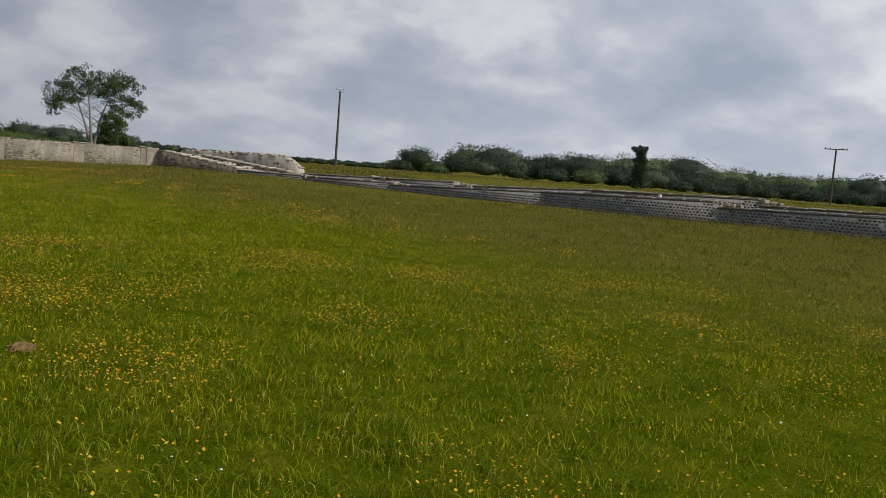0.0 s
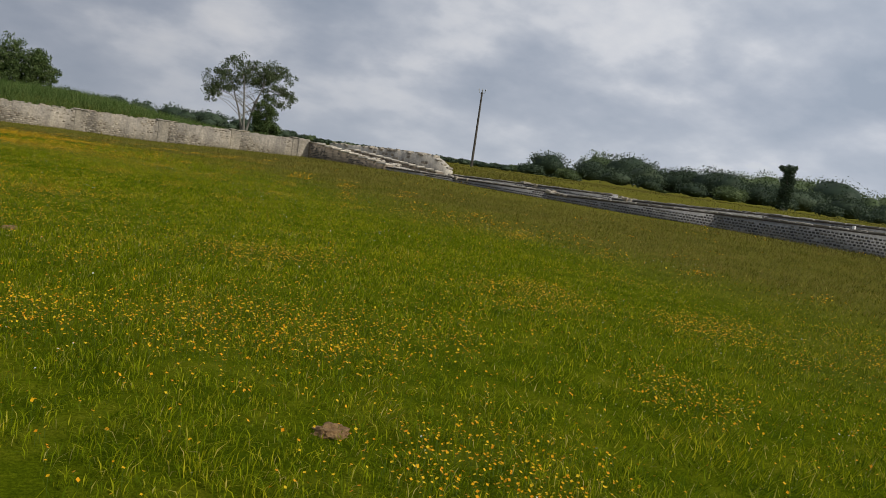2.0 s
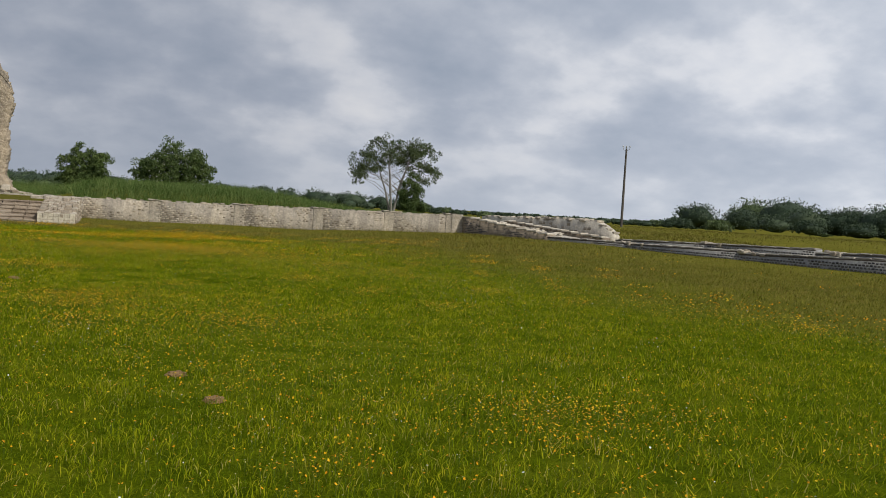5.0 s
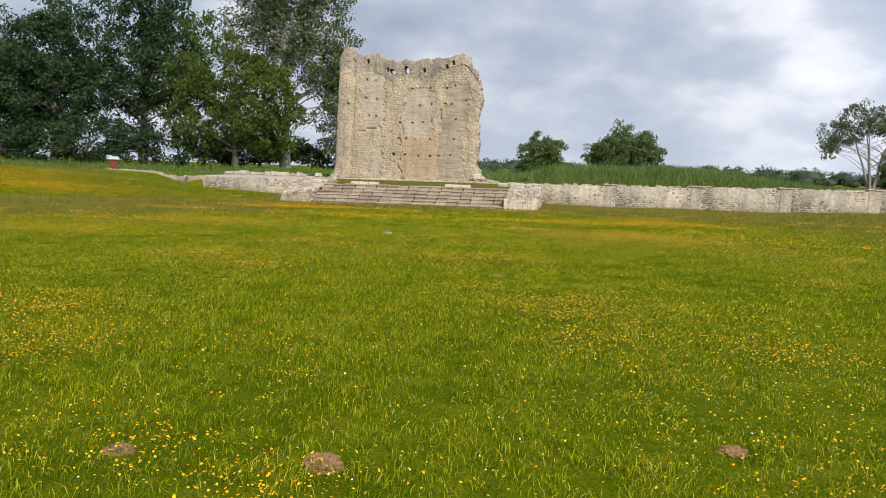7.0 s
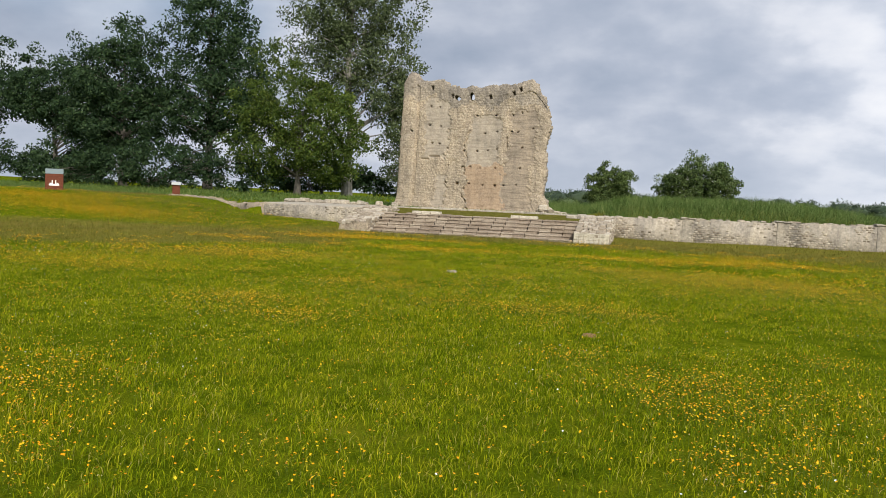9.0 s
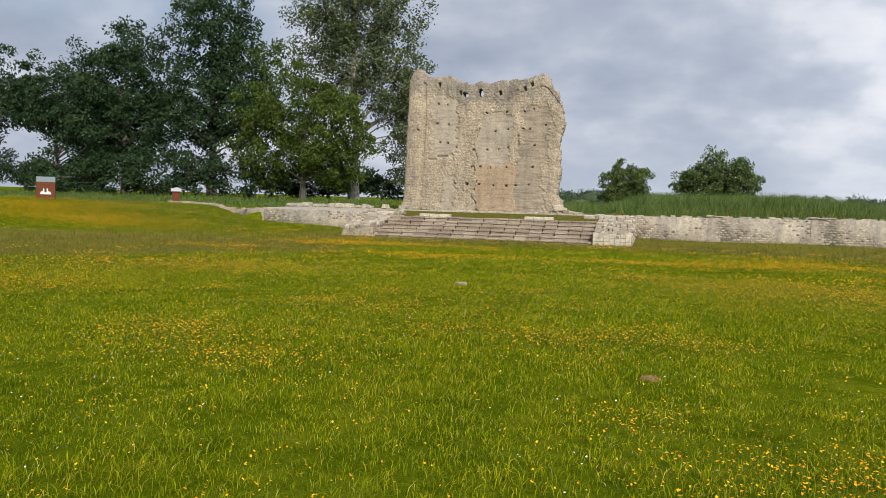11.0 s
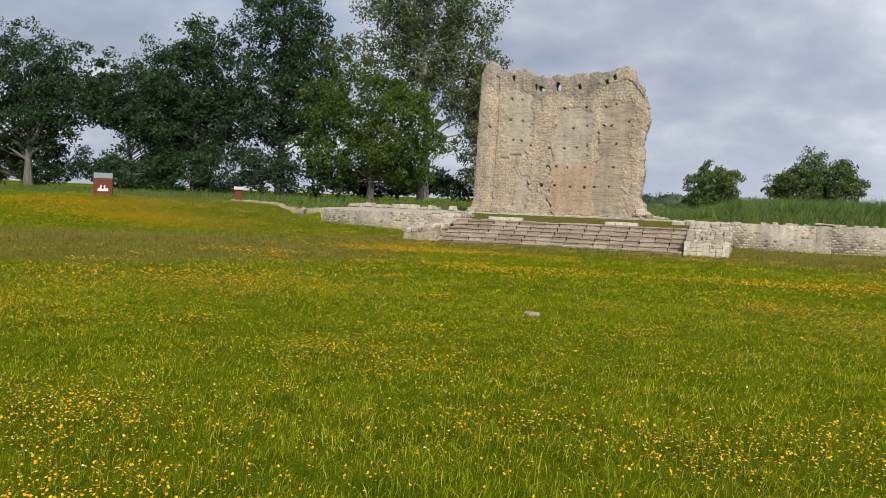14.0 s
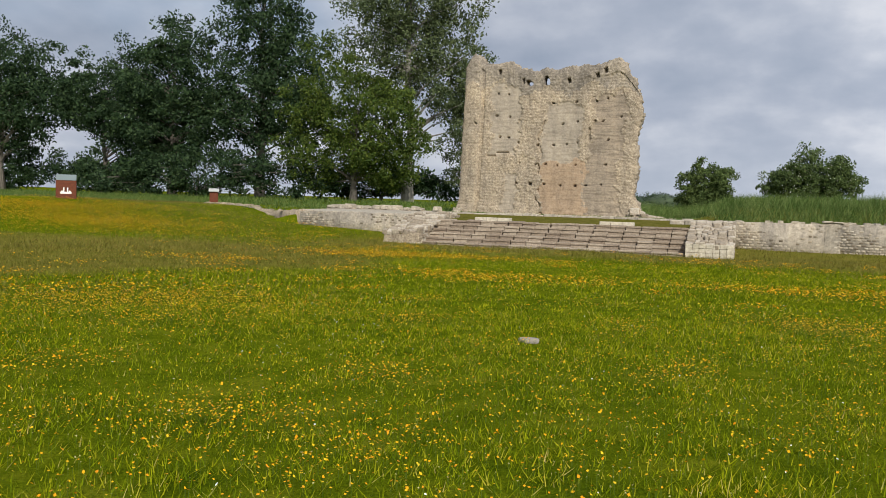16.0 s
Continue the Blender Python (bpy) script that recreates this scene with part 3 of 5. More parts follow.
# ---- stairs and their cheek walls ----
STAIR_L, STAIR_R, STAIR_Y, RISE, TREAD, STEPS = -15.3, -4.62, 50.35, 0.182, 0.44, 6
stairs = thing("staircase", pose((STAIR_L + STAIR_R) / 2, STAIR_Y, 0), "wide worn stone staircase of six shallow steps", "staircase")
half = (STAIR_R - STAIR_L) / 2
cols = 17
step_w = 2 * half / cols
step_meshes = []
for k in range(8):
    w_ = step_w
    bm = box((-w_ / 2 + 0.010, -0.022, 0.0), (w_ / 2 - 0.010, TREAD + 0.10, RISE - 0.10), 0.016, 0.018)
    add_box(bm, (-w_ / 2 + 0.018, 0.022, -0.20), (w_ / 2 - 0.018, TREAD, 0.004), 0.012)
    me = bpy.data.meshes.new("step_stone")
    bm.to_mesh(me)
    bm.free()
    me.materials.append(STEP_PIECE)
    step_meshes.append(me)
part("core", box((-half, 0.2, -0.5), (half, 5.2, 0.02)), STEP, stairs)
for r_ in range(STEPS):
    part("core", box((-half + 0.02, (r_ + 1) * TREAD - 0.06, 0.02 + r_ * 0.18), (half - 0.02, 3.4, 0.005 + (r_ + 1) * 0.174)), STEP, stairs)
    for c_ in range(cols):
        ob = new("step_stone", random.choice(step_meshes))
        ob.parent = stairs
        ob.matrix_local = pose(-half + (c_ + 0.5) * step_w + random.uniform(-0.02, 0.02), r_ * TREAD + random.uniform(-0.035, 0.035), 0.10 + r_ * RISE + random.uniform(-0.018, 0.012), random.uniform(-2.5, 2.5), random.uniform(-1.6, 1.6), random.uniform(-1, 1))
for a_, b_ in ((-13.85, -12.25), (-8.3, -6.85)):
    for k in range(3):
        w_ = (b_ - a_) / 3
        part("restored_slab", box((a_ - stairs.location.x + k * w_ + 0.01, 2.72, 1.08), (a_ - stairs.location.x + (k + 1) * w_ - 0.01, 3.25, 1.235), 0.006, 0.012), LIME, stairs, "pale new limestone slab")


def cheek(x0, x1, front, label, fine_front):
    """A sloping stair cheek of rubble with a squared base block."""
    m = thing("stair_cheek", pose(x0, front, 0), label, "cheek wall", "stair cheeks")
    w_ = x1 - x0
    bm = bmesh.new()
    prof = [(0, -0.5), (0, 0.50), (0.45, 0.54), (3.2, 1.24), (5.3, 1.28), (5.3, -0.5)]
    a_ = [bm.verts.new((0.06, y, z)) for y, z in prof]
    c_ = [bm.verts.new((w_ - 0.06, y, z)) for y, z in prof]
    bm.faces.new(a_)
    bm.faces.new(c_[::-1])
    for i in range(len(prof)):
        j = (i + 1) % len(prof)
        bm.faces.new((a_[i], c_[i], c_[j], a_[j]))
    bmesh.ops.recalc_face_normals(bm, faces=bm.faces)
    part("core", bm, RUBBLE, m)
    if fine_front:
        for r_ in range(4):
            for k in range(7):
                part("front_stone", box((k * w_ / 7 + 0.005, -0.06, -0.1 + r_ * 0.165), ((k + 1) * w_ / 7 - 0.005, 0.2, 0.058 + r_ * 0.165), 0.006, 0.008), LIME, m, "pale squared stone")
    else:
        for r_ in range(5):
            q = 0.0
            while q < w_ - 0.1:
                b_ = min(q + random.uniform(0.14, 0.32), w_)
                part("rubble_stone", box((q + 0.01, -0.07 + 0.05 * r_ + random.uniform(-0.03, 0.03), -0.12 + r_ * 0.13), (b_ - 0.01, 0.3, 0.0 + r_ * 0.13), 0.018, 0.02), RUBBLE_PIECE, m)
                q = b_
    # rough stones up the slope and along both flanks
    rows = 17
    for r_ in range(rows):
        t_ = r_ / (rows - 1)
        y_ = 0.12 + t_ * 4.9
        z_ = float(np.interp(y_, [0, 0.45, 3.2, 5.3], [0.50, 0.54, 1.24, 1.28]))
        q = -0.03
        while q < w_ - 0.08:
            b_ = min(q + random.uniform(0.16, 0.40), w_ + 0.04)
            ob = part("rubble_stone", box((q + 0.012, -0.14, -0.10), (b_ - 0.012, 0.15, random.uniform(0.04, 0.13)), 0.03, 0.025), RUBBLE_PIECE, m)
            ob.matrix_local = pose(0, y_ + random.uniform(-0.04, 0.04), z_, random.uniform(2, 16), random.uniform(-4, 4), random.uniform(-3, 3))
            q = b_
    for side in (0.03, w_ - 0.03):
        for k in range(60):
            y_ = random.uniform(0.1, 5.1)
            top = float(np.interp(y_, [0, 0.45, 3.2, 5.3], [0.46, 0.5, 1.2, 1.24]))
            z_ = random.uniform(0.0, top - 0.05)
            l_ = random.uniform(0.07, 0.16)
            part("rubble_stone", box((side - 0.05, y_ - l_, z_ - 0.05), (side + 0.05, y_ + l_, z_ + 0.05), 0.02), RUBBLE_PIECE, m)
    return m


cheek(-17.05, -15.32, 50.25, "sloping rubble cheek wall of pale broken stones beside the stairs", False)
cheek(-4.58, -2.85, 50.25, "sloping rubble cheek wall on a squared pale limestone base", True)

podium = thing("podium_edge", pose(-10, 56.2, 0), "low rough stone edging on the grassy podium above the stairs", "stone edging", kind="structure")
bm = bmesh.new()
pv = [bm.verts.new(c_) for c_ in ((-7.0, -3.1, 0.2), (7.0, -3.1, 0.2), (7.0, 2.7, 0.2), (-7.0, 2.7, 0.2), (-7.0, -3.1, 1.07), (7.0, -3.1, 1.07), (7.0, 2.7, 1.33), (-7.0, 2.7, 1.33))]
for f_ in ((3, 2, 1, 0), (4, 5, 6, 7), (0, 1, 5, 4), (1, 2, 6, 5), (2, 3, 7, 6), (3, 0, 4, 7)):
    bm.faces.new([pv[i] for i in f_])
part("fill", bm, TURF, podium, "short green turf")
q = -7.3
while q < 6.3:
    b_ = q + random.uniform(0.3, 0.8)
    part("edging_stone", box((q, 2.4, 1.15), (b_ - 0.015, 3.0, 1.40 + random.uniform(-0.03, 0.04)), 0.02, 0.02), COPING, podium)
    q = b_
for k in range(5):
    part("edging_stone", box((4.4 + k * 0.62, -0.3, 1.1), (5.0 + k * 0.62, 0.6, 1.38 + random.uniform(-0.02, 0.03)), 0.02, 0.03), COPING, podium)


# ---- the temple's standing wall ----
TY, T_BASE, T_THICK = 66.0, 1.05, 1.35
top_u = [0, .03, .055, .085, .12, .20, .28, .33, .40, .44, .50, .55, .58, .66, .75, .77, .85, .93, .96, 1.0]
top_z = [10.2, 10.8, 11.05, 10.7, 10.42, 10.4, 10.45, 10.08, 9.95, 9.85, 10.12, 9.92, 9.98, 10.12, 10.22, 10.10, 10.3, 10.5, 10.25, 9.2]
left_z = [1.0, 1.4, 2.2, 4.0, 8.0, 11.1]
left_x = [-19.6, -19.25, -19.02, -18.95, -18.85, -18.75]
right_z = [1.0, 1.6, 2.6, 4.2, 5.6, 7.2, 8.2, 9.4, 10.6]
right_x = [-7.1, -8.0, -8.45, -8.35, -8.5, -8.12, -8.3, -8.7, -9.0]
HOLES = [(210, 217), (262, 224), (203, 313), (265, 320), (228, 408), (273, 411), (321, 420), (415, 425), (491, 427), (550, 426), (600, 424),
         (735, 415), (330, 512), (405, 515), (452, 518), (505, 520), (588, 523), (722, 522), (321, 607), (385, 607), (452, 608), (527, 614),
         (595, 615), (643, 614), (710, 610), (470, 240), (577, 240), (667, 240), (717, 233), (515, 332), (580, 328), (657, 330), (692, 327), (767, 320), (107, 365), (558, 143), (219, 120), (337, 138), (736, 116), (693, 129)]
GAPS = [(378, 152), (462, 152)]


def field(p, scale, octaves=3):
    """Fractal noise at many places."""
    return np.array([noise.fractal(Vector((a * scale, b2 * scale, c * scale)), 0.6, 2.1, octaves) for a, b2, c in p])


def temple_face(nu, nv, front):
    u, v = np.meshgrid(np.linspace(0, 1, nu), np.linspace(0, 1, nv))
    z = T_BASE + v * (np.interp(u, top_u, top_z) - T_BASE)
    xl, xr = np.interp(z, left_z, left_x), np.interp(z, right_z, right_x)
    x = xl + u * (xr - xl)
    p = np.stack([x, np.full_like(x, 0.0 if front else 50.0), z], -1).reshape(-1, 3)
    big, fine = field(p, 0.9, 3).reshape(u.shape), field(p, 7.5, 2).reshape(u.shape)
    edge_n = 0.030 * field(p + 9.0, 1.9, 4).reshape(u.shape)
    edge = np.minimum(np.minimum(u, 1 - u) * 10.5, (1 - v) * 9)
    x = x + 0.07 * (big + fine) * np.clip(1 - edge / 0.6, 0, 1)
    z = z + 0.08 * (big + fine) * np.clip((v - 0.95) / 0.05, 0, 1)
    zone = np.zeros(u.shape, int)
    uu, vv = u + edge_n, v + edge_n

    def area(a, b2, c, d):
        return (uu > a) & (uu < b2) & (vv > c) & (vv < d)

    zone[area(0.165, 0.335, 0.42, 0.86)] = 1
    zone[area(0.26, 0.335, 0.05, 0.30)] = 1
    zone[area(0.475, 0.69, 0.36, 0.70 + 0.09 * np.cos((u - 0.585) * 13))] = 1
    zone[area(0.475, 0.715, 0.02, 0.385)] = 2
    # right panels: grey-brown facing, its colour also darkened for the turned-away side's shade
    zone[area(0.745, 0.925, 0.385, 0.80)] = 3
    zone[area(0.715, 0.90, 0.04, 0.385)] = 3
    zone[(vv + 0.03 * np.sin(u * 23) > 0.85) & (zone == 0)] = 4
    if not front:
        zone[:] = 0
    course = 0.5 + 0.5 * np.sin(z * math.tau / 0.17 + 2 * big)
    d = np.where((zone == 0) | (zone == 4), 0.036 * fine + 0.05 * big + 0.016 * course, -0.045 + 0.010 * fine + 0.02 * big)
    d = np.where(zone == 2, d + 0.02, d)
    if front:
        d = d + np.where(u < 0.098, 0.16, 0) - np.where((u > 0.098) & (u < 0.124) & (v < 0.95), 0.10, 0)
        d = d - 0.07 * (u > 0.715) * (v < 0.92) + 0.03 * (np.abs(uu - 0.40) < 0.06)
    d = d + 0.45 * np.exp(-v * 28) * (0.7 + 0.6 * big)
    d = d - 0.16 * np.exp(-edge * 5)
    cut = np.zeros(u.shape, bool)
    if front:
        for i, (cx, cy) in enumerate(HOLES):
            hu, hv = (cx - 45) / 815, (772 - cy) / 690
            big_one = i in (7, 19)
            wide_ = 0.095 if big_one or cy < 150 else 0.045 + 0.016 * (i % 3)
            inside = (np.abs(u - hu) * 10.6 < wide_) & (np.abs(v - hv) * 9 < (0.14 if cy < 150 else 0.09 if big_one else 0.05))
            d = np.where(inside, -0.45, d)
        # a slanting crack between the panels
        line = np.abs((u - 0.745) - (0.50 - v) * 0.16)
        d = np.where((line < 0.006) & (v > 0.50) & (v < 0.60), -0.22, d)
        seam = np.abs(u - 0.465 - 0.010 * np.sin(v * 31) - 0.006 * np.sin(v * 77))
        d = np.where((seam < 0.0035) & (v > 0.04) & (v < 0.66) & (np.sin(v * 57 + 1) > -0.55), -0.16, d)
        d = np.where((np.abs(v - 0.405 - 0.02 * (u > 0.21)) < 0.006) & (u > 0.15) & (u < 0.285), -0.20, d)
    for k, (cx, cy) in enumerate(GAPS):
        hu, hv = (cx - 45) / 815, (772 - cy) / 690
        hu, hv = hu - 0.015, hv + 0.012
        rad = np.hypot((u - hu) * 10.6 / (0.15 if k else 0.17), (v - hv) * 9 / (0.20 if k else 0.12))
        d = np.where(rad < (1.25 if front else 2.6), -0.66, d)
        cut |= rad < 1.15
    y = (TY - d) if front else (TY + T_THICK + d)
    verts = np.stack([x, y, z], -1).reshape(-1, 3)
    i = (np.arange(nv - 1)[:, None] * nu + np.arange(nu - 1)[None]).reshape(-1)
    keep = ~cut.reshape(-1)[i]
    i, zi = i[keep], zone.reshape(-1)[i][keep]
    quad = np.stack([i, i + 1, i + 1 + nu, i + nu], -1)
    return verts, quad if front else quad[:, ::-1], zi


NU, NV = 210, 190
fv, ff, fz = temple_face(NU, NV, True)
bv, bf, bz = temple_face(NU, NV, False)
bf = bf + len(fv)
ring = np.concatenate([np.arange(NU), np.arange(1, NV) * NU + NU - 1, (NV - 1) * NU + np.arange(NU - 2, -1, -1), np.arange(NV - 2, 0, -1) * NU])
nxt = np.roll(ring, -1)
# three bands across the thickness, roughened
mid = []
for k in range(1, 6):
    t_ = k / 6
    m_ = fv[ring] * (1 - t_) + bv[ring] * t_
    wob = field(m_, 1.7, 3)[:, None]
    m_ = m_ + wob * np.stack([np.full(len(ring), 0.16), np.zeros(len(ring)), np.full(len(ring), 0.12)], -1)
    mid.append(m_)
base_i = len(fv) + len(bv)
rings = [ring] + [base_i + k * len(ring) + np.arange(len(ring)) for k in range(5)] + [ring + len(fv)]
sf = [np.stack([a, c, np.roll(c, -1), np.roll(a, -1)], -1) for a, c in zip(rings, rings[1:])]
sf = np.concatenate(sf)
temple = thing("temple_wall", pose(0, 0, 0), "tall ruined Roman temple wall of weathered tan limestone, full of square holes", "ruin wall")
part_np("masonry", np.concatenate([fv, bv] + mid), np.concatenate([ff, bf, sf]), [RUBBLE, FACING_GREY, FACING_TAN, FACING_BROWN, WEATHERED], temple, "", np.concatenate([fz, bz, np.zeros(len(sf), int)]))
q = -19.9
while q < -7.6:
    b_ = q + random.uniform(0.3, 0.65)
    part("plinth_stone", box((q, TY - 0.75, 0.95), (b_ - 0.02, TY - 0.1, 1.22 + random.uniform(-0.05, 0.08)), 0.03, 0.03), RUBBLE_PIECE, temple)
    q = b_
for k in range(70):
    x_ = -8.6 + abs(random.gauss(0, 1.1))
    h_ = max(0.12, 0.75 - 0.33 * (x_ + 8.6))
    z_ = 1.1 + random.uniform(0, h_)
    r_ = random.uniform(0.10, 0.24)
    y_ = TY + random.uniform(-0.5, 0.9)
    part("fallen_stone", box((x_ - r_, y_ - r_, z_ - r_), (x_ + r_, y_ + r_, z_ + r_ * 0.7), 0.06, 0.03), RUBBLE_PIECE, temple)
for k in range(40):
    x_ = -18.9 - abs(random.gauss(0, 0.5))
    z_ = 1.1 + random.uniform(0, max(0.1, 0.5 + 0.6 * (x_ + 18.9)))
    r_ = random.uniform(0.10, 0.2)
    y_ = TY + random.uniform(-0.5, 0.6)
    part("fallen_stone", box((x_ - r_, y_ - r_, z_ - r_), (x_ + r_, y_ + r_, z_ + r_ * 0.7), 0.05, 0.03), RUBBLE_PIECE, temple)


# ---- the stepped gallery on the court's east side ----
def side_at(y, off=0.0):
    n_ = math.hypot(1, SIDE_SLOPE)
    return (float(side_x(y)) + off / n_, y + off * SIDE_SLOPE / n_)


def gallery_wall(name, label, off, segs, thick, blocks_mat, keep):
    """Level stretches between y0 > y1 with tops z0, z1; each ends in a broken step down."""
    th = thing(name, Matrix(), label, "wall", kind="structure")
    for y0, y1, z0, z1 in segs:
        a_, b_ = side_at(y1, off), side_at(y0, off)
        wall_core("masonry", [b_, a_], [z0, z1], thick, MORTAR_DARK, th)
        run = math.dist(a_, b_)
        lo = lambda q, a_=a_, b_=b_, run=run: height(b_[0] + (a_[0] - b_[0]) * q / run - 0.15, b_[1] + (a_[1] - b_[1]) * q / run)
        hi = lambda q, z0=z0, z1=z1, run=run: z0 + (z1 - z0) * q / run
        facing(b_, a_, lo, lambda q, hi=hi: hi(q) - 0.08, 0.15, 0.108, 0.034, 0.03, "facing_stones", blocks_mat, th, keep, singles=300 if (off == 0 and y0 < 18 and y0 > 9) else 0)
        # two courses of thin tile under the coping
        u_ = np.array(a_) - np.array(b_)
        u_ /= np.linalg.norm(u_)
        coping(b_, a_, hi, thick, th, 0.62, 0.04, 0.05)
        nn = np.array([u_[1], -u_[0]])
        for drop, tall, out in ((0.012, 0.05, 0.03),):
            bm = bmesh.new()
            c4 = [np.array(b_) + nn * out, np.array(a_) + nn * out, np.array(a_) - nn * 0.02, np.array(b_) - nn * 0.02]
            zs = (z0, z1, z1, z0)
            lo4 = [bm.verts.new((*c, z - drop - tall)) for c, z in zip(c4, zs)]
            hi4 = [bm.verts.new((*c, z - drop)) for c, z in zip(c4, zs)]
            bm.faces.new(lo4[::-1])
            bm.faces.new(hi4)
            for i in range(4):
                bm.faces.new((lo4[i], lo4[(i + 1) % 4], hi4[(i + 1) % 4], hi4[i]))
            bmesh.ops.recalc_face_normals(bm, faces=bm.faces)
            part("brick_course", bm, BRICK_COURSE, th, "dark thin brick course")
    return th


bc = Mat("dark_brick_course", 0.95)
BRICK_COURSE = bc.color(bc.ramp(bc.noise(9, 6, 0.65), [(0.3, (0.05, 0.042, 0.04)), (0.7, (0.15, 0.12, 0.105))])).bump(bc.noise(20, 5, 0.7), 0.6, 0.02).m
m_ = Mat("dark_mortar", 0.95)
MORTAR_DARK = m_.color(m_.ramp(m_.noise(7, 6, 0.65), [(0.3, (0.22, 0.22, 0.22)), (0.7, (0.42, 0.415, 0.40))])).bump(m_.noise(20, 5, 0.7), 0.6, 0.02).m

SEGS = [(46.8, 40.8, 0.74, 0.77), (40.8, 34.0, 0.74, 0.83), (34.0, 25.0, 0.72, 1.03), (25.0, 17.4, 1.03, 1.23), (17.4, 8.0, 1.01, 1.25), (8.0, -12.0, 1.25, 1.5)]
gallery_front = gallery_wall("wall_gallery_front", "low grey wall of dark flint blocks in pale mortar with slab coping", 0.0, SEGS, 0.5, FLINT, 0.97)
SEGS2 = [(44.8, 38.5, 0.82, 0.97), (38.5, 32.6, 0.97, 1.09), (32.6, 24.5, 0.92, 1.26), (24.5, 17.0, 1.26, 1.44), (17.0, -12.0, 1.18, 1.70)]
gallery_rear = gallery_wall("wall_gallery_rear", "second low grey wall running parallel behind the first", 3.3, SEGS2, 0.5, FLINT, 0.97)
# broken step ends, pale rubble
for parent, off, spots in ((gallery_front, 0.0, ((34.0, 0.73, 0.86), (17.4, 1.03, 1.26), (40.8, 0.74, 0.79))), (gallery_rear, 3.3, ((32.6, 0.94, 1.11), (17.0, 1.20, 1.46), (38.6, 0.96, 1.0)))):
    for y_, z0, z1 in spots:
        for k in range(16):
            t_ = random.random()
            x0, y0 = side_at(y_ + 0.3 - 1.5 * t_, off + random.uniform(0.0, 0.35))
            zz = z1 - (z1 - z0) * t_
            r_ = random.uniform(0.06, 0.14)
            part("broken_stone", box((x0 - r_, y0 - r_ * 1.3, zz - 0.1), (x0 + r_, y0 + r_, zz + random.uniform(0.01, 0.07)), 0.045, 0.02), RUBBLE_PIECE, parent)
# the corner: a stair of coping slabs runs down from the back wall
corner_wall = thing("wall_corner", Matrix(), "stepped corner wall with pale broken slabs going down", "wall", kind="structure")
PALE_SLAB = stone_mat("bleached_stone", (0.44, 0.40, 0.335), (0.60, 0.555, 0.475), (0.72, 0.68, 0.60), 0.3, 0.12, 0.6)
n_steps = 9
step_line, step_top = [], []
for k in range(n_steps):
    y0, y1 = 55.5 - k * 0.97, 55.5 - (k + 1) * 0.97
    zt = 1.56 - k * 0.085
    step_line += [side_at(y0 - 0.01), side_at(y1)]
    step_top += [zt, zt - 0.02]
    x_, y_ = side_at((y0 + y1) / 2, 0.3)
    ob = part("slab", box((-0.36, -0.46, 0.0), (0.42, 0.46, 0.075), 0.02, 0.02), PALE_SLAB, corner_wall)
    ob.matrix_local = pose(x_, y_, zt - 0.005, 0, 0, math.degrees(math.atan(SIDE_SLOPE)))
    for j in range(3):
        x_, y_ = side_at(random.uniform(y1 - 0.1, y0), random.uniform(0.75, 1.1 + 0.10 * k))
        r_ = random.uniform(0.10, 0.20)
        part("slab", box((x_ - r_, y_ - r_ * 1.5, zt - 0.05), (x_ + r_, y_ + r_ * 1.3, zt + random.uniform(0.02, 0.07)), 0.03, 0.02), PALE_SLAB, corner_wall)
wall_core("masonry", step_line, step_top, 0.55, FACING_BROWN, corner_wall)
facing(side_at(55.3), side_at(47.0), lambda q: 0.5 + 0 * q, lambda q: 1.46 - 0.087 * q, 0.22, 0.11, 0.03, 0.016, "facing_stones", FLINT, corner_wall, 0.7)
part("corner_pier", box((19.45, 55.5, 0.2), (20.25, 56.2, 1.72), 0.02, 0.03), COPING, corner_wall)
# paved ramp between the two walls, and its tall inner wall with a ragged end
xa, ya = side_at(55.2, 0.5)
bm = bmesh.new()
ra = [side_at(55.4, 0.5), side_at(55.4, 3.3), side_at(46.0, 3.3), side_at(46.0, 0.5)]
rv = [bm.verts.new((*p, z)) for p, z in zip(ra, (1.30, 1.30, 0.74, 0.70))] + [bm.verts.new((*p, 0.1)) for p in ra]
for f_ in ((0, 1, 2, 3), (7, 6, 5, 4), (0, 4, 5, 1), (1, 5, 6, 2), (2, 6, 7, 3), (3, 7, 4, 0)):
    bm.faces.new([rv[i] for i in f_])
bmesh.ops.recalc_face_normals(bm, faces=bm.faces)
part("ramp", bm, PALE_SLAB, corner_wall, "rubble ramp between the walls")
ys = np.array([58.0, 56.0, 53.0, 50.0, 47.5, 46.6, 46.0, 45.5, 45.1])
tz = [1.72, 1.75, 1.80, 1.84, 1.83, 1.80, 1.58, 1.32, 1.02]
wall_core("inner_wall", [side_at(y, 3.3) for y in ys], tz, 0.6, PALE_SLAB, corner_wall)
for k in range(11):
    y0, y1 = 54.2 - k * 0.86, 54.2 - (k + 1) * 0.86
    zt = 1.47 - k * 0.058
    wall_core("middle_wall", [side_at(y0 - 0.01, 2.3), side_at(y1, 2.3)], [zt, zt - 0.01], 0.55, FACING_BROWN, corner_wall)
    x_, y_ = side_at((y0 + y1) / 2, 2.5)
    ob = part("slab", box((-0.34, -0.41, 0.0), (0.30, 0.41, 0.07), 0.02, 0.02), PALE_SLAB, corner_wall)
    ob.matrix_local = pose(x_, y_, zt, 0, 0, math.degrees(math.atan(SIDE_SLOPE)))
la, lb = side_at(56.0, 3.3), side_at(46.8, 3.3)
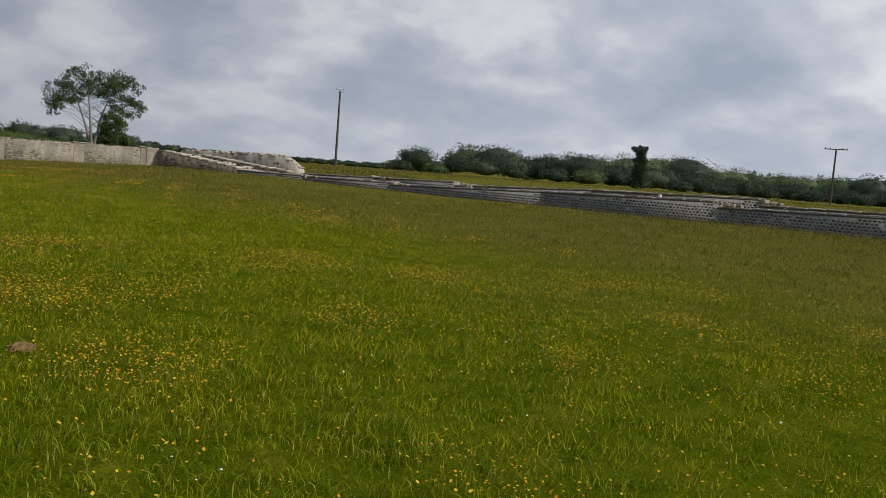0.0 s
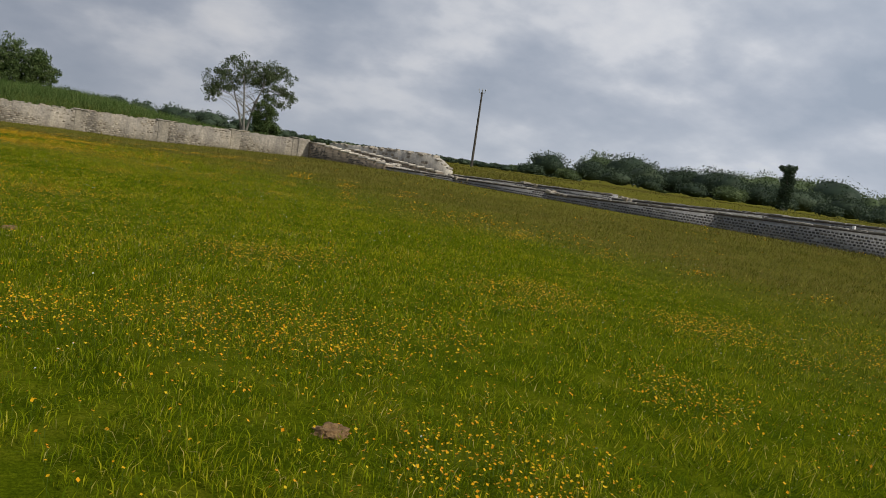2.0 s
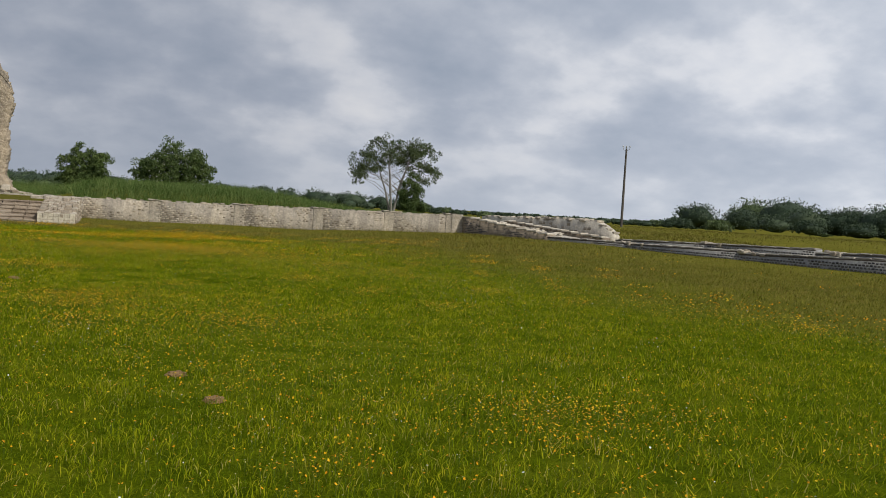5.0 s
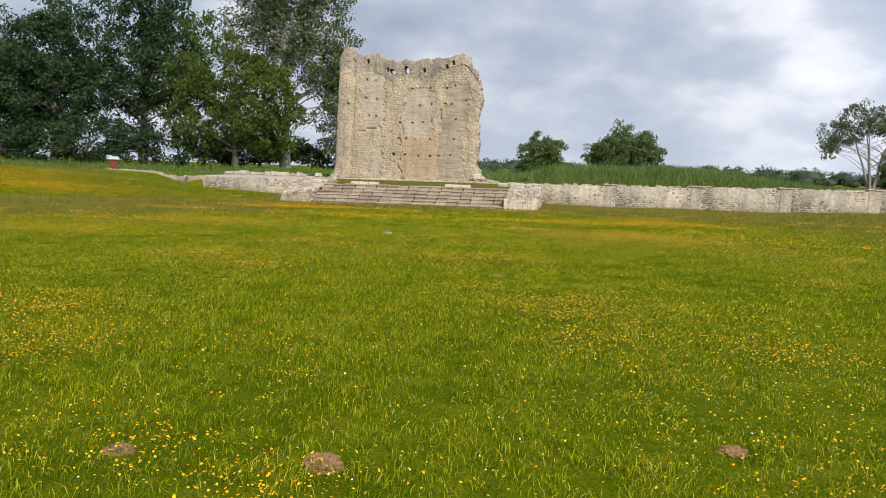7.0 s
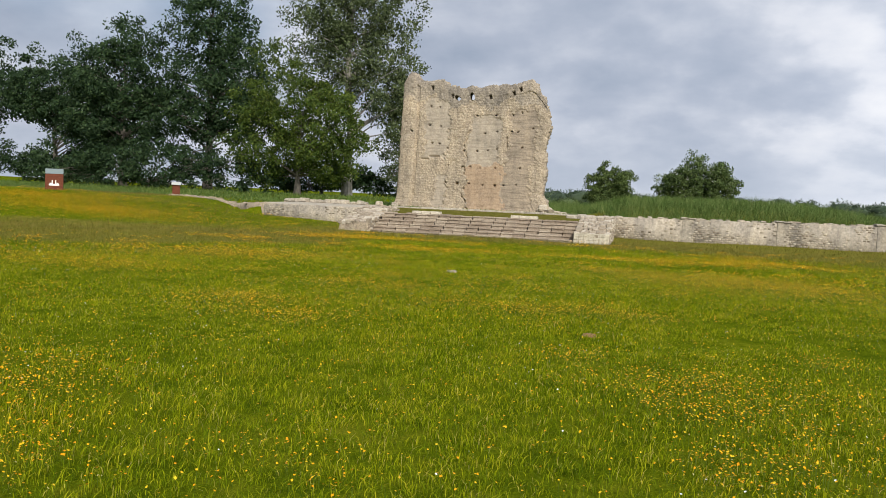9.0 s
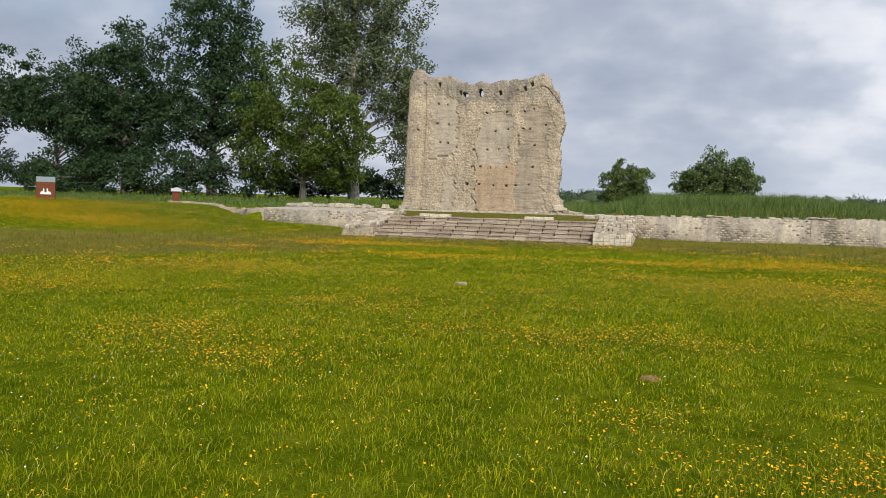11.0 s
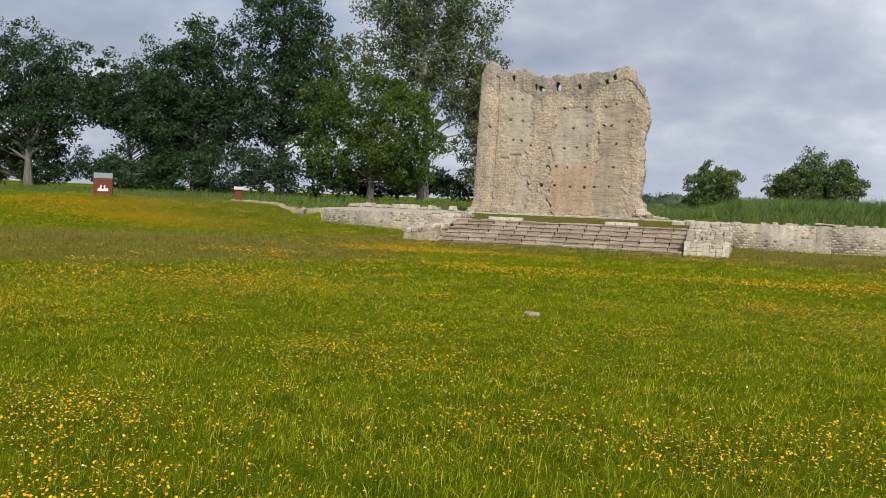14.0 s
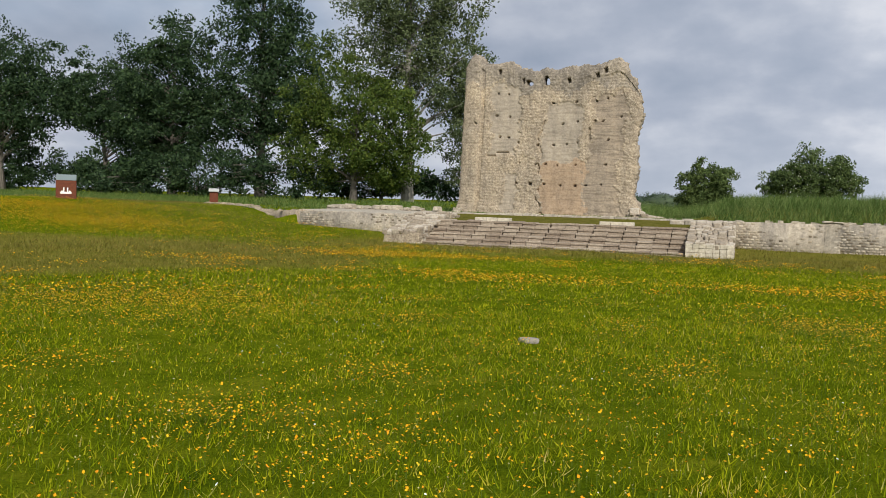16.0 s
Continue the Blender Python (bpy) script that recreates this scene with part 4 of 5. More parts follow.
facing(la, lb, lambda q: 0.75 + 0 * q, flat(1.62), 0.34, 0.2, 0.03, 0.02, "facing_stones", BLOCKS, corner_wall, 0.5)
for k in range(60):
    y_ = random.uniform(45.2, 57.5)
    zz = float(np.interp(-y_, -ys, tz))
    x_, y_ = side_at(y_, 3.3 + random.uniform(0.05, 0.5))
    r_ = random.uniform(0.1, 0.26)
    part("top_stone", box((x_ - r_, y_ - r_, zz - 0.06), (x_ + r_, y_ + r_, zz + random.uniform(0.03, 0.1)), 0.03, 0.02), COPING, corner_wall)


# ---- visitor signs ----
def sign_stand(x, y, turn, big):
    z = float(height(x, y))
    m = pose(x, y, z, 0, 0, turn)
    if big:
        th = thing("information_stand", m, "broad rusted steel information stand with grey panel above a white emblem", "sign", "visitor signs")
        part("body", box((-0.54, -0.10, -0.1), (0.54, 0.10, 1.02), 0.0, 0.012), RUST, th)
        part("panel", box((-0.54, -0.05, 1.03), (0.54, 0.05, 1.36), 0.0, 0.01), PANEL_GREY, th, "grey reflecting upper panel")
        bm = bmesh.new()
        add_box(bm, (-0.30, -0.112, 0.26), (0.30, -0.104, 0.38))
        for a_, h_ in ((-0.11, 0.62), (0.09, 0.62)):
            add_box(bm, (a_ - 0.035, -0.112, 0.384), (a_ + 0.035, -0.104, h_))
        for a_ in (-0.2, 0.2):
            add_box(bm, (a_ - 0.06, -0.112, 0.384), (a_ + 0.06, -0.104, 0.44))
        part("emblem", bm, EMBLEM, th, "white emblem")
    else:
        th = thing("information_stand", m, "small rusted steel information stand with a pale tilted top panel", "sign", "visitor signs")
        part("body", box((-0.30, -0.14, -0.1), (0.30, 0.14, 0.92), 0.0, 0.012), RUST, th)
        top = part("panel", box((-0.37, -0.30, -0.025), (0.37, 0.24, 0.025), 0.0, 0.008), PANEL, th, "pale tilted reading panel")
        top.matrix_local = pose(0, 0, 1.03, 24, 0, 0)
    return th


sign_stand(-38.9, 54.8, 35, True)
sign_stand(-39.2, 69.2, 33, False)


# ---- trees and shrubs ----
def leaves(centres, spreads, per, size, rs):
    """Rhombic leaf sprays round cluster centres."""
    c = np.repeat(centres, per, 0)
    sp = np.repeat(np.asarray(spreads), per)[:, None]
    n = len(c)
    d = rs.normal(0, 1, (n, 3))
    d /= np.linalg.norm(d, axis=1)[:, None]
    p = c + d * sp * (rs.random((n, 1)) ** 0.45) * (1, 1, 0.8)
    a_ = rs.normal(0, 1, (n, 3))
    a_[:, 2] -= 0.35
    a_ /= np.linalg.norm(a_, axis=1)[:, None]
    b_ = np.cross(a_, rs.normal(0, 1, (n, 3)))
    b_ /= np.linalg.norm(b_, axis=1)[:, None]
    s_ = size * rs.uniform(0.6, 1.4, (n, 1))
    v = np.stack([p - a_ * s_, p + b_ * s_ * 0.5 - a_ * s_ * 0.1, p + a_ * s_, p - b_ * s_ * 0.5 - a_ * s_ * 0.1], 1).reshape(-1, 3)
    return v, np.arange(4 * n).reshape(-1, 4)


def tree(name, x, y, trunk_h, trunk_r, crown, clusters, per, leaf, leaf_size, seed, label, category="tree", bark=None, lean=0.0, stems=1, droop=0.0, base=None, spread_r=1.0, shell=0.55, limb_top=0.92, blossom=0, fan=0.12, lift=0.0):
    """crown: (dx, dy, centre height, rx, ry, rz) ellipsoids over the base. Trunk, limbs to the clusters, leaves round them."""
    rs = np.random.default_rng(seed)
    crown = [(e[0], e[1], e[2] + lift, *e[3:6]) for e in crown]
    z0 = float(height(x, y)) if base is None else base
    th = thing(name, pose(x, y, z0 - 0.1), label, category)
    cl, sp = [], []
    weights = np.array([e[3] * e[5] for e in crown], float)
    weights /= weights.sum()
    for e, w_ in zip(crown, weights):
        k = max(3, int(clusters * w_))
        d = rs.normal(0, 1, (k, 3))
        d /= np.linalg.norm(d, axis=1)[:, None]
        rad = shell + (1 - shell) * rs.random((k, 1))
        rad *= 1 + 0.22 * np.sin(d[:, :1] * 5 + seed) * np.cos(d[:, 2:] * 4 + seed)
        cl.append(np.array(e[:3]) + d * rad * np.array(e[3:6]))
        sp.append(np.full(k, spread_r) * rs.uniform(0.6, 1.3, k))
    cl, sp = np.concatenate(cl), np.concatenate(sp)
    cl[:, 2] = np.maximum(cl[:, 2], 0.4)
    bm = bmesh.new()
    tips = []
    for s_ in range(stems):
        ang = s_ * math.tau / stems + seed
        off = 0.0 if stems == 1 else 0.25 * trunk_r * 4
        pts, n_ = [], 7
        for i in range(n_):
            t_ = i / (n_ - 1)
            sway = (0.0 if stems == 1 else t_ ** 1.4 * fan * trunk_h)
            pts.append(Vector((math.cos(ang) * (off + sway) + lean * t_ * trunk_h + rs.normal(0, 0.012 * trunk_h) * t_, math.sin(ang) * (off + sway) + rs.normal(0, 0.012 * trunk_h) * t_, t_ * trunk_h)))
        rr = [trunk_r * (1.35 if i == 0 else 1 - 0.8 * i / (n_ - 1)) for i in range(n_)]
        add_tube(bm, pts, rr, 8)
        tips.append(pts)
    part("trunk", bm, bark or BARK, th)
    bm = bmesh.new()
    pick = rs.permutation(len(cl))[: min(len(cl), 70)]
    for i in pick:
        c = Vector(cl[i])
        pts = tips[rs.integers(len(tips))]
        low = min(max((c.z - 0.5 * math.hypot(c.x, c.y)) / trunk_h, 0.22), limb_top)
        f_ = low * (len(pts) - 1)
        k = min(int(f_), len(pts) - 2)
        a_ = pts[k].lerp(pts[k + 1], f_ - k)
        m1 = a_.lerp(c, 0.45) + Vector((0, 0, 0.10 * (c - a_).length)) + Vector(rs.normal(0, 0.05, 3)) * (c - a_).length
        r0 = trunk_r * (1 - 0.75 * low) * rs.uniform(0.25, 0.5)
        add_tube(bm, [a_, a_.lerp(m1, 0.5) + Vector((0, 0, 0.05)), m1, c], [r0, r0 * 0.8, r0 * 0.5, 0.012], 5)
    part("branchwork", bm, bark or BARK, th)
    v, f_ = leaves(cl, sp, per, leaf_size, rs)
    part_np("crown", v, f_, [leaf], th)
    if blossom:
        v, f_ = leaves(cl[: len(cl) * 2 // 3], sp[: len(cl) * 2 // 3] * 1.08, blossom, 0.055, rs)
        part_np("blossom", v, f_, [WHITE_PETAL], th, "creamy white blossom")
    return th


# tall trees behind the temple's west side
tree("tall_tree", -34.4, 95, 23, 0.55, [(1.6, 0, 20, 7.0, 6.0, 8.5), (-2.2, -1, 18, 6.6, 5, 6), (5.0, 0, 11, 3.8, 4, 7), (0, 0, 13, 6.5, 5, 5)], 520, 68, LEAF_GREY, 0.16, 11, "tall airy ash tree with grey-green leaves and forked trunk", bark=BARK_PALE, spread_r=1.15, shell=0.3, lift=0.9)
tree("round_tree", -38.5, 91, 9, 0.35, [(-2, 0, 8.8, 6.0, 5, 5.6), (3.5, -1, 6.5, 5.0, 4, 5.2), (-3, 0, 3.8, 5.5, 4, 3.6), (4, 0, 3, 4.0, 3, 3)], 430, 85, LEAF_LIGHT, 0.155, 12, "broad yellow-green leafy tree growing beneath taller trees", spread_r=1.0, lift=0.9)
tree("tall_tree", -53, 97, 22, 0.5, [(0.3, 0, 18, 5.6, 6, 7.5), (-0.5, 0, 9, 7.5, 6, 7), (4.2, 0, 11, 4.6, 5, 7.5)], 430, 80, LEAF_DARK, 0.195, 13, "tall dark green tree with dense ragged crown", spread_r=1.2, shell=0.42, lift=1.4)
tree("tall_tree", -64, 96, 16, 0.45, [(0.0, 0, 12.0, 6.8, 6, 6.2), (0.3, 0, 6, 8.2, 6, 5.4)], 380, 80, LEAF_DARK, 0.195, 14, "dark green broadleaf tree with dense crown", spread_r=1.2, shell=0.42, lift=1.4)
tree("tall_tree", -75.5, 98, 12, 0.35, [(-0.5, 0, 10.6, 6.2, 6, 4.2), (4.4, 0, 7.4, 6.0, 6, 6.0), (-4.0, 0, 9.4, 3.8, 4, 2.8)], 330, 85, LEAF_DARK, 0.195, 15, "dark broadleaf tree with open lower crown", spread_r=1.1, lift=1.4)
tree("tall_tree", -89, 95, 15, 0.5, [(0, 0, 13.4, 9.0, 7, 6.0), (5.8, 0, 9.0, 5.4, 6, 5.0), (-3, 0, 6.4, 8, 6, 5.0)], 420, 80, LEAF_DARK, 0.195, 16, "large dark broadleaf tree with spreading domed crown", spread_r=1.2, shell=0.4, lift=1.4)
tree("undergrowth", -57, 91, 2.5, 0.12, [(0, 0, 2.6, 10, 2.5, 2.6), (-10, 0, 2.0, 7, 2, 2.0), (11, 0, 2.0, 7, 2, 2.2)], 240, 80, LEAF_DARK, 0.18, 17, "dark leafy undergrowth along the wood's edge", "shrub", stems=5, spread_r=0.95)
tree("undergrowth", -92, 97, 3.5, 0.12, [(4, 0, 3.0, 8, 2, 3.0), (-8, 0, 3, 9, 2, 3.4)], 240, 80, LEAF_DARK, 0.18, 18, "tall dark undergrowth beneath the domed tree", "shrub", stems=5, spread_r=0.95)
tree("undergrowth", -76, 99, 2.5, 0.12, [(0, 0, 2.2, 8, 2, 2.2)], 110, 80, LEAF_DARK, 0.18, 29, "dark leafy undergrowth along the wood's edge", "shrub", stems=5, spread_r=0.95)
tree("undergrowth", -40, 101, 2.5, 0.12, [(0, 0, 2.0, 9, 2, 2.0), (9, 0, 1.6, 5, 2, 1.5)], 120, 80, LEAF_DARK, 0.18, 28, "dark leafy undergrowth along the wood's edge", "shrub", stems=5, spread_r=0.95)
tree("young_tree", -29.0, 97, 13, 0.2, [(0, 0, 10, 2.4, 2, 5), (0.5, 0, 4, 2.4, 2, 3.0)], 120, 80, LEAF_GREY, 0.13, 19, "slender young tree with straight dark trunk", spread_r=0.9, shell=0.3)
# shrubs on the bank
tree("hawthorn_bush", 3.0, 92, 2.2, 0.14, [(0.3, 0, 2.6, 3.3, 2.8, 2.5), (-1.9, 0, 1.9, 2.5, 2.2, 1.9), (1.9, 0, 1.7, 2.0, 2, 1.9)], 380, 80, LEAF_MID, 0.105, 21, "round leafy hawthorn bush with pale blossom in tall grass", "bush", stems=4, spread_r=0.52, shell=0.35, blossom=5)
tree("hawthorn_bush", -5.4, 92, 1.8, 0.12, [(0, 0, 2.4, 2.5, 2.0, 2.1), (-0.9, 0, 1.1, 1.7, 1.6, 1.2), (1.0, 0, 1.1, 1.5, 1.5, 1.2)], 260, 100, LEAF_MID, 0.095, 22, "smaller rounded green bush in tall grass", "bush", stems=4, spread_r=0.46, shell=0.35)
# wind-shaped tree with several bare stems by the corner
tree("windswept_tree", 21.6, 77.4, 5.4, 0.13, [(0.1, 0, 6.15, 3.1, 2.4, 1.4), (2.2, 0, 5.6, 2.2, 2.2, 1.4), (-2.4, 0, 5.0, 1.9, 1.6, 1.1), (3.3, 0, 4.2, 1.3, 1.0, 1.0), (-3.2, 0, 3.7, 0.9, 1.0, 0.9)], 270, 54, LEAF_GREY, 0.082, 23, "windswept tree with several pale stems and domed airy crown", bark=BARK_PALE, stems=5, spread_r=0.45, shell=0.55, fan=0.30)
tree("young_tree", 23.2, 77.0, 2.6, 0.08, [(0, 0, 2.3, 1.1, 1.2, 1.9), (0.4, 0, 1.0, 1.2, 1.2, 0.9)], 130, 85, LEAF_MID, 0.08, 24, "bushy bright green sapling beside the windswept tree", stems=2, spread_r=0.40)


# ---- woods and hills in the distance ----
def forest(name, label, az, el, r_lo, r_hi, count, size, seed, per=210, pale_share=0.35):
    """Crowns of several heights along an arc, as tall as the given elevations (degrees) ask."""
    rs = np.random.default_rng(seed)
    a_ = np.linspace(az[0], az[-1], count) + rs.normal(0, 0.35 * (az[-1] - az[0]) / count, count)
    lat, lon = np.meshgrid(np.linspace(-1.5, 1.54, 8), np.arange(11) * math.tau / 11, indexing="ij")
    ball = np.stack([np.cos(lat) * np.cos(lon), np.cos(lat) * np.sin(lon), np.sin(lat)], -1).reshape(-1, 3)
    bi, bj = np.meshgrid(np.arange(7), np.arange(11), indexing="ij")
    bq = np.stack([bi * 11 + bj, bi * 11 + (bj + 1) % 11, (bi + 1) * 11 + (bj + 1) % 11, (bi + 1) * 11 + bj], -1).reshape(-1, 4)
    vs, fs, ms, k = [], [], [], 0
    for n_, ang in enumerate(a_):
        low = n_ % 3 == 0
        rad = r_lo - 6 if low else rs.uniform(r_lo, r_hi)
        x, y = rad * math.sin(radians(ang)), rad * math.cos(radians(ang))
        g0 = float(height(x, y))
        top = 1.45 + rad * math.tan(radians(np.interp(ang, az, el))) * rs.uniform(0.86, 1.04) - g0
        top = max(2.5, top * (0.55 if low else 1.0))
        w_ = rs.uniform(0.5, 0.85) * top + 1.6
        kk = per // 14
        mid_, half_ = np.array([x, y, g0 + top * 0.46]), np.array([w_, w_, top * 0.5])
        core = mid_ + ball * half_ * 0.66 * (1 + 0.16 * np.sin(ball[:, :1] * 5 + n_) * np.cos(ball[:, 2:] * 6 + n_) + rs.normal(0, 0.05, (len(ball), 1)))
        d = rs.normal(0, 1, (kk, 3))
        d /= np.linalg.norm(d, axis=1)[:, None]
        d[:, 2] = np.where(d[:, 2] < -0.5, -d[:, 2], d[:, 2])
        c = mid_ + d * rs.uniform(0.62, 0.90, (kk, 1)) * half_
        v, f_ = leaves(c, np.full(kk, 0.13 * top + 0.4), 14, size * rad / 220, rs)
        vs += [core, v]
        fs += [bq + k, f_ + k + len(core)]
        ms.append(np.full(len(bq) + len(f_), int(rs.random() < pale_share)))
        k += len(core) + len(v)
    ob = new(name, mesh_np(name, np.concatenate(vs), np.concatenate(fs), [LEAF_FAR_HAZED, LEAF_HAZE], np.concatenate(ms)))
    return tagged(ob, label, "forest", kind="stuff")


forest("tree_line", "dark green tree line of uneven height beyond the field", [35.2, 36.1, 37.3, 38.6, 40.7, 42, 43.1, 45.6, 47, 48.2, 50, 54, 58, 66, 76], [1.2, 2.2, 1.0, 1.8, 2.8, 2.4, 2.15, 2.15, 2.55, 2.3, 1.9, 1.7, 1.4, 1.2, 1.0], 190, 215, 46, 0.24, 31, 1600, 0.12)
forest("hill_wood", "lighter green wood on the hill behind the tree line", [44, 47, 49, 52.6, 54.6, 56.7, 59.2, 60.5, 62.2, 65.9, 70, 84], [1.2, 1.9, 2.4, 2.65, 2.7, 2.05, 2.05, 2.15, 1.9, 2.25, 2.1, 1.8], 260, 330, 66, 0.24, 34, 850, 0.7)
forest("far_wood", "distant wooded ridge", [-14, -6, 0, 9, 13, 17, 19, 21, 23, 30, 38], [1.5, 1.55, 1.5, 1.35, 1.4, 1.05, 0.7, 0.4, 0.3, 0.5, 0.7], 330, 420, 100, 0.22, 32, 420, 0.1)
tree("ivy_clad_tree", 133.7, 106.2, 8.6, 0.45, [(0, 0, 3.9, 1.25, 1.25, 4.3), (0, 0, 8.2, 1.7, 1.5, 0.7)], 150, 70, LEAF_FAR_HAZED, 0.19, 33, "tall ivy-clad tree standing before the tree line", spread_r=0.6)


# ---- poles and small posts ----
def pole(x, y, top, forked, turn):
    z = float(height(x, y))
    th = thing("utility_pole", pose(x, y, z, 0, 0, turn), "tall dark wooden utility pole in the field beyond the wall", "pole", "utility poles")
    h_ = top - z
    bm = bmesh.new()
    add_tube(bm, [(0, 0, -0.3), (0.0, 0, h_ * 0.5), (0, 0, h_)], [0.17, 0.145, 0.11], 10)
    part("shaft", bm, POLE, th)
    bm = bmesh.new()
    if forked:
        for s_ in (-1, 1):
            add_tube(bm, [(0, 0, h_ - 0.25), (s_ * 0.35, 0, h_ - 0.1), (s_ * 0.42, 0, h_ + 0.25)], [0.035, 0.035, 0.03], 6)
        part("bracket", bm, STEEL, th, "forked steel bracket")
        for s_ in (-0.42, 0.0, 0.42):
            bm = bmesh.new()
            add_tube(bm, [(s_, 0, h_ + (0.2 if s_ else 0.0)), (s_, 0, h_ + 0.28), (s_, 0, h_ + 0.40)], [0.05, 0.09, 0.04], 8)
            part("insulator", bm, STEEL, th)
    else:
        add_box(bm, (-1.6, -0.06, h_ - 0.12), (1.6, 0.06, h_ + 0.02))
        part("crossarm", bm, POLE, th)
        for s_ in (-1.45, -0.8, 0.8, 1.45):
            bm = bmesh.new()
            add_tube(bm, [(s_, 0, h_ + 0.02), (s_, 0, h_ + 0.14), (s_, 0, h_ + 0.22)], [0.03, 0.08, 0.04], 8)
            part("insulator", bm, STEEL, th)
    return th


pole(56.7, 94.4, 11.3, True, -31)
pole(1.4 + 0.89 * 135, -0.55 + 0.451 * 135, 1.42 + 0.062 * 135, False, -63)
for px_, py_ in ((29.0, 20.5), (26.6, 26.3)):
    x_, y_ = px_, py_
    z_ = float(height(x_, y_))
    th = thing("marker_post", pose(x_, y_, z_), "small white marker post by the gallery wall", "post", "marker posts")
    part("shaft", box((-0.05, -0.05, -0.2), (0.05, 0.05, 1.32 - z_ if px_ > 28 else 0.5), 0.0, 0.01), WHITEWASH, th)


# ---- meadow: molehills, grass and flowers ----
def molehill(x, y, r_, h_, label):
    z = float(height(x, y))
    bm = bmesh.new()
    bmesh.ops.create_icosphere(bm, subdivisions=4, radius=1.0)
    for v in bm.verts:
        n_ = noise.fractal(v.co * 2.3 + Vector((x, y, 0)), 0.7, 2.0, 4)
        k = 1 + 0.28 * n_
        v.co = Vector((v.co.x * r_ * k, v.co.y * r_ * k * 0.9, max(v.co.z, -0.3) * h_ * k))
    th = thing("molehill", pose(x, y, z + 0.0), label, "molehill", "molehills")
    ob = part("mound", bm, SOIL, th)
    return th


for x_, y_, r_, h_ in ((-1.24, 11.35, 0.105, 0.075), (0.97, 12.15, 0.085, 0.035), (2.52, 5.25, 0.09, 0.045), (-1.28, 19.45, 0.085, 0.035), (1.22, 11.3, 0.085, 0.035), (-2.4, 11.3, 0.09, 0.035)):
    molehill(x_, y_, r_, h_, "small brown molehill of loose soil in the grass")
th = thing("flat_stone", pose(-4.78, 26.5, float(height(-4.78, 26.5)) + 0.022), "flat pale stone slab lying in the grass", "stone")
bm = bmesh.new()
bmesh.ops.create_icosphere(bm, subdivisions=3, radius=1.0)
for v in bm.verts:
    k = 1 + 0.15 * noise.noise(v.co * 1.7)
    v.co = Vector((v.co.x * 0.115 * k, v.co.y * 0.07 * k, max(min(v.co.z, 0.5), -0.4) * 0.06))
part("slab", bm, COPING, th)

LINE_A, LINE_B = np.array([1.4, -0.5]), np.array([-2.8, 18.2])


def path_gap(p):
    """Distance to the line walked."""
    d = LINE_B - LINE_A
    t_ = np.clip(((p - LINE_A) @ d) / (d @ d), 0, 1)
    return np.linalg.norm(p - (LINE_A + t_[:, None] * d), axis=1)


def in_court(p):
    x, y = p[:, 0], p[:, 1]
    ok = ((y < BACK_Y - 0.1) | ((x < -24.8 - 1.15 * (y - 56)) & (y < 74))) & (x < side_x(y) - 0.12) & (x > 1.2 - 1.15 * np.clip(y - 5.0, 0, 99)) & (y > -4)
    ok &= ~((x > -17.1) & (x < -2.8) & (y > 50.2))
    for mx_, my_, r_ in ((-1.24, 11.4, 0.12), (0.97, 12.2, 0.09), (2.52, 5.25, 0.09), (-1.28, 19.45, 0.09), (1.22, 11.3, 0.07), (-4.78, 26.5, 0.12)):
        ok &= np.hypot(x - mx_, y - my_) > r_
    return ok


def scatter(lo, hi, density, gap_lo, gap_hi, rs):
    n = int((hi[0] - lo[0]) * (hi[1] - lo[1]) * density)
    p = np.stack([rs.uniform(lo[0], hi[0], n), rs.uniform(lo[1], hi[1], n)], -1)
    g_ = path_gap(p)
    return p[(g_ >= gap_lo) & (g_ < gap_hi) & in_court(p)]


def waves(p, f_, seed):
    """A cheap smooth random field in the plan, about -1 to 1."""
    rs = np.random.default_rng(seed)
    out = np.zeros(len(p))
    for k in range(7):
        ang, ph = rs.uniform(0, math.tau), rs.uniform(0, math.tau)
        ff_ = f_ * rs.uniform(0.6, 1.7)
        out += np.sin((p[:, 0] * math.cos(ang) + p[:, 1] * math.sin(ang)) * ff_ + ph)
    return out / 3.2


def blades(p, length, width, rs, tall_field=None, simple=True):
    """Tapering blades: one triangle each, or bent in two."""
    n = len(p)
    z = height(p[:, 0], p[:, 1])
    ang = rs.uniform(0, math.tau, n)
    l_ = length * rs.uniform(0.45, 1.25, n)
    if tall_field is not None:
        l_ = l_ * np.clip(1 + np.where(tall_field > -1, 0.32, 0.5) * tall_field, 0.12, 1.9)
    bend = rs.uniform(0.2, 1.2, n) * l_
    bx, by = np.cos(ang) * bend + 0.10 * l_, np.sin(ang) * bend
    wa = ang + math.pi / 2 + rs.normal(0, 0.5, n)
    wx, wy = np.cos(wa) * width * 0.5, np.sin(wa) * width * 0.5
    b0 = np.stack([p[:, 0], p[:, 1], z - 0.01], -1)
    w_ = np.stack([wx, wy, np.zeros(n)], -1) * rs.uniform(0.6, 1.4, (n, 1))
    mid_ = b0 + np.stack([bx * 0.3, by * 0.3, l_ * 0.58], -1)
    tip = b0 + np.stack([bx, by, l_ * 0.95 - 0.15 * bend], -1)
    if simple:
        v = np.stack([b0 - w_, b0 + w_, tip], 1).reshape(-1, 3)
        return v, np.arange(3 * n).reshape(-1, 3)
    v = np.stack([b0, mid_ + w_, tip, mid_ - w_], 1).reshape(-1, 3)
    i = np.arange(n)[:, None] * 4
    return v, np.concatenate([i + [0, 1, 3], i + [1, 2, 3]], 1).reshape(-1, 3)


rs = np.random.default_rng(41)
layers = []


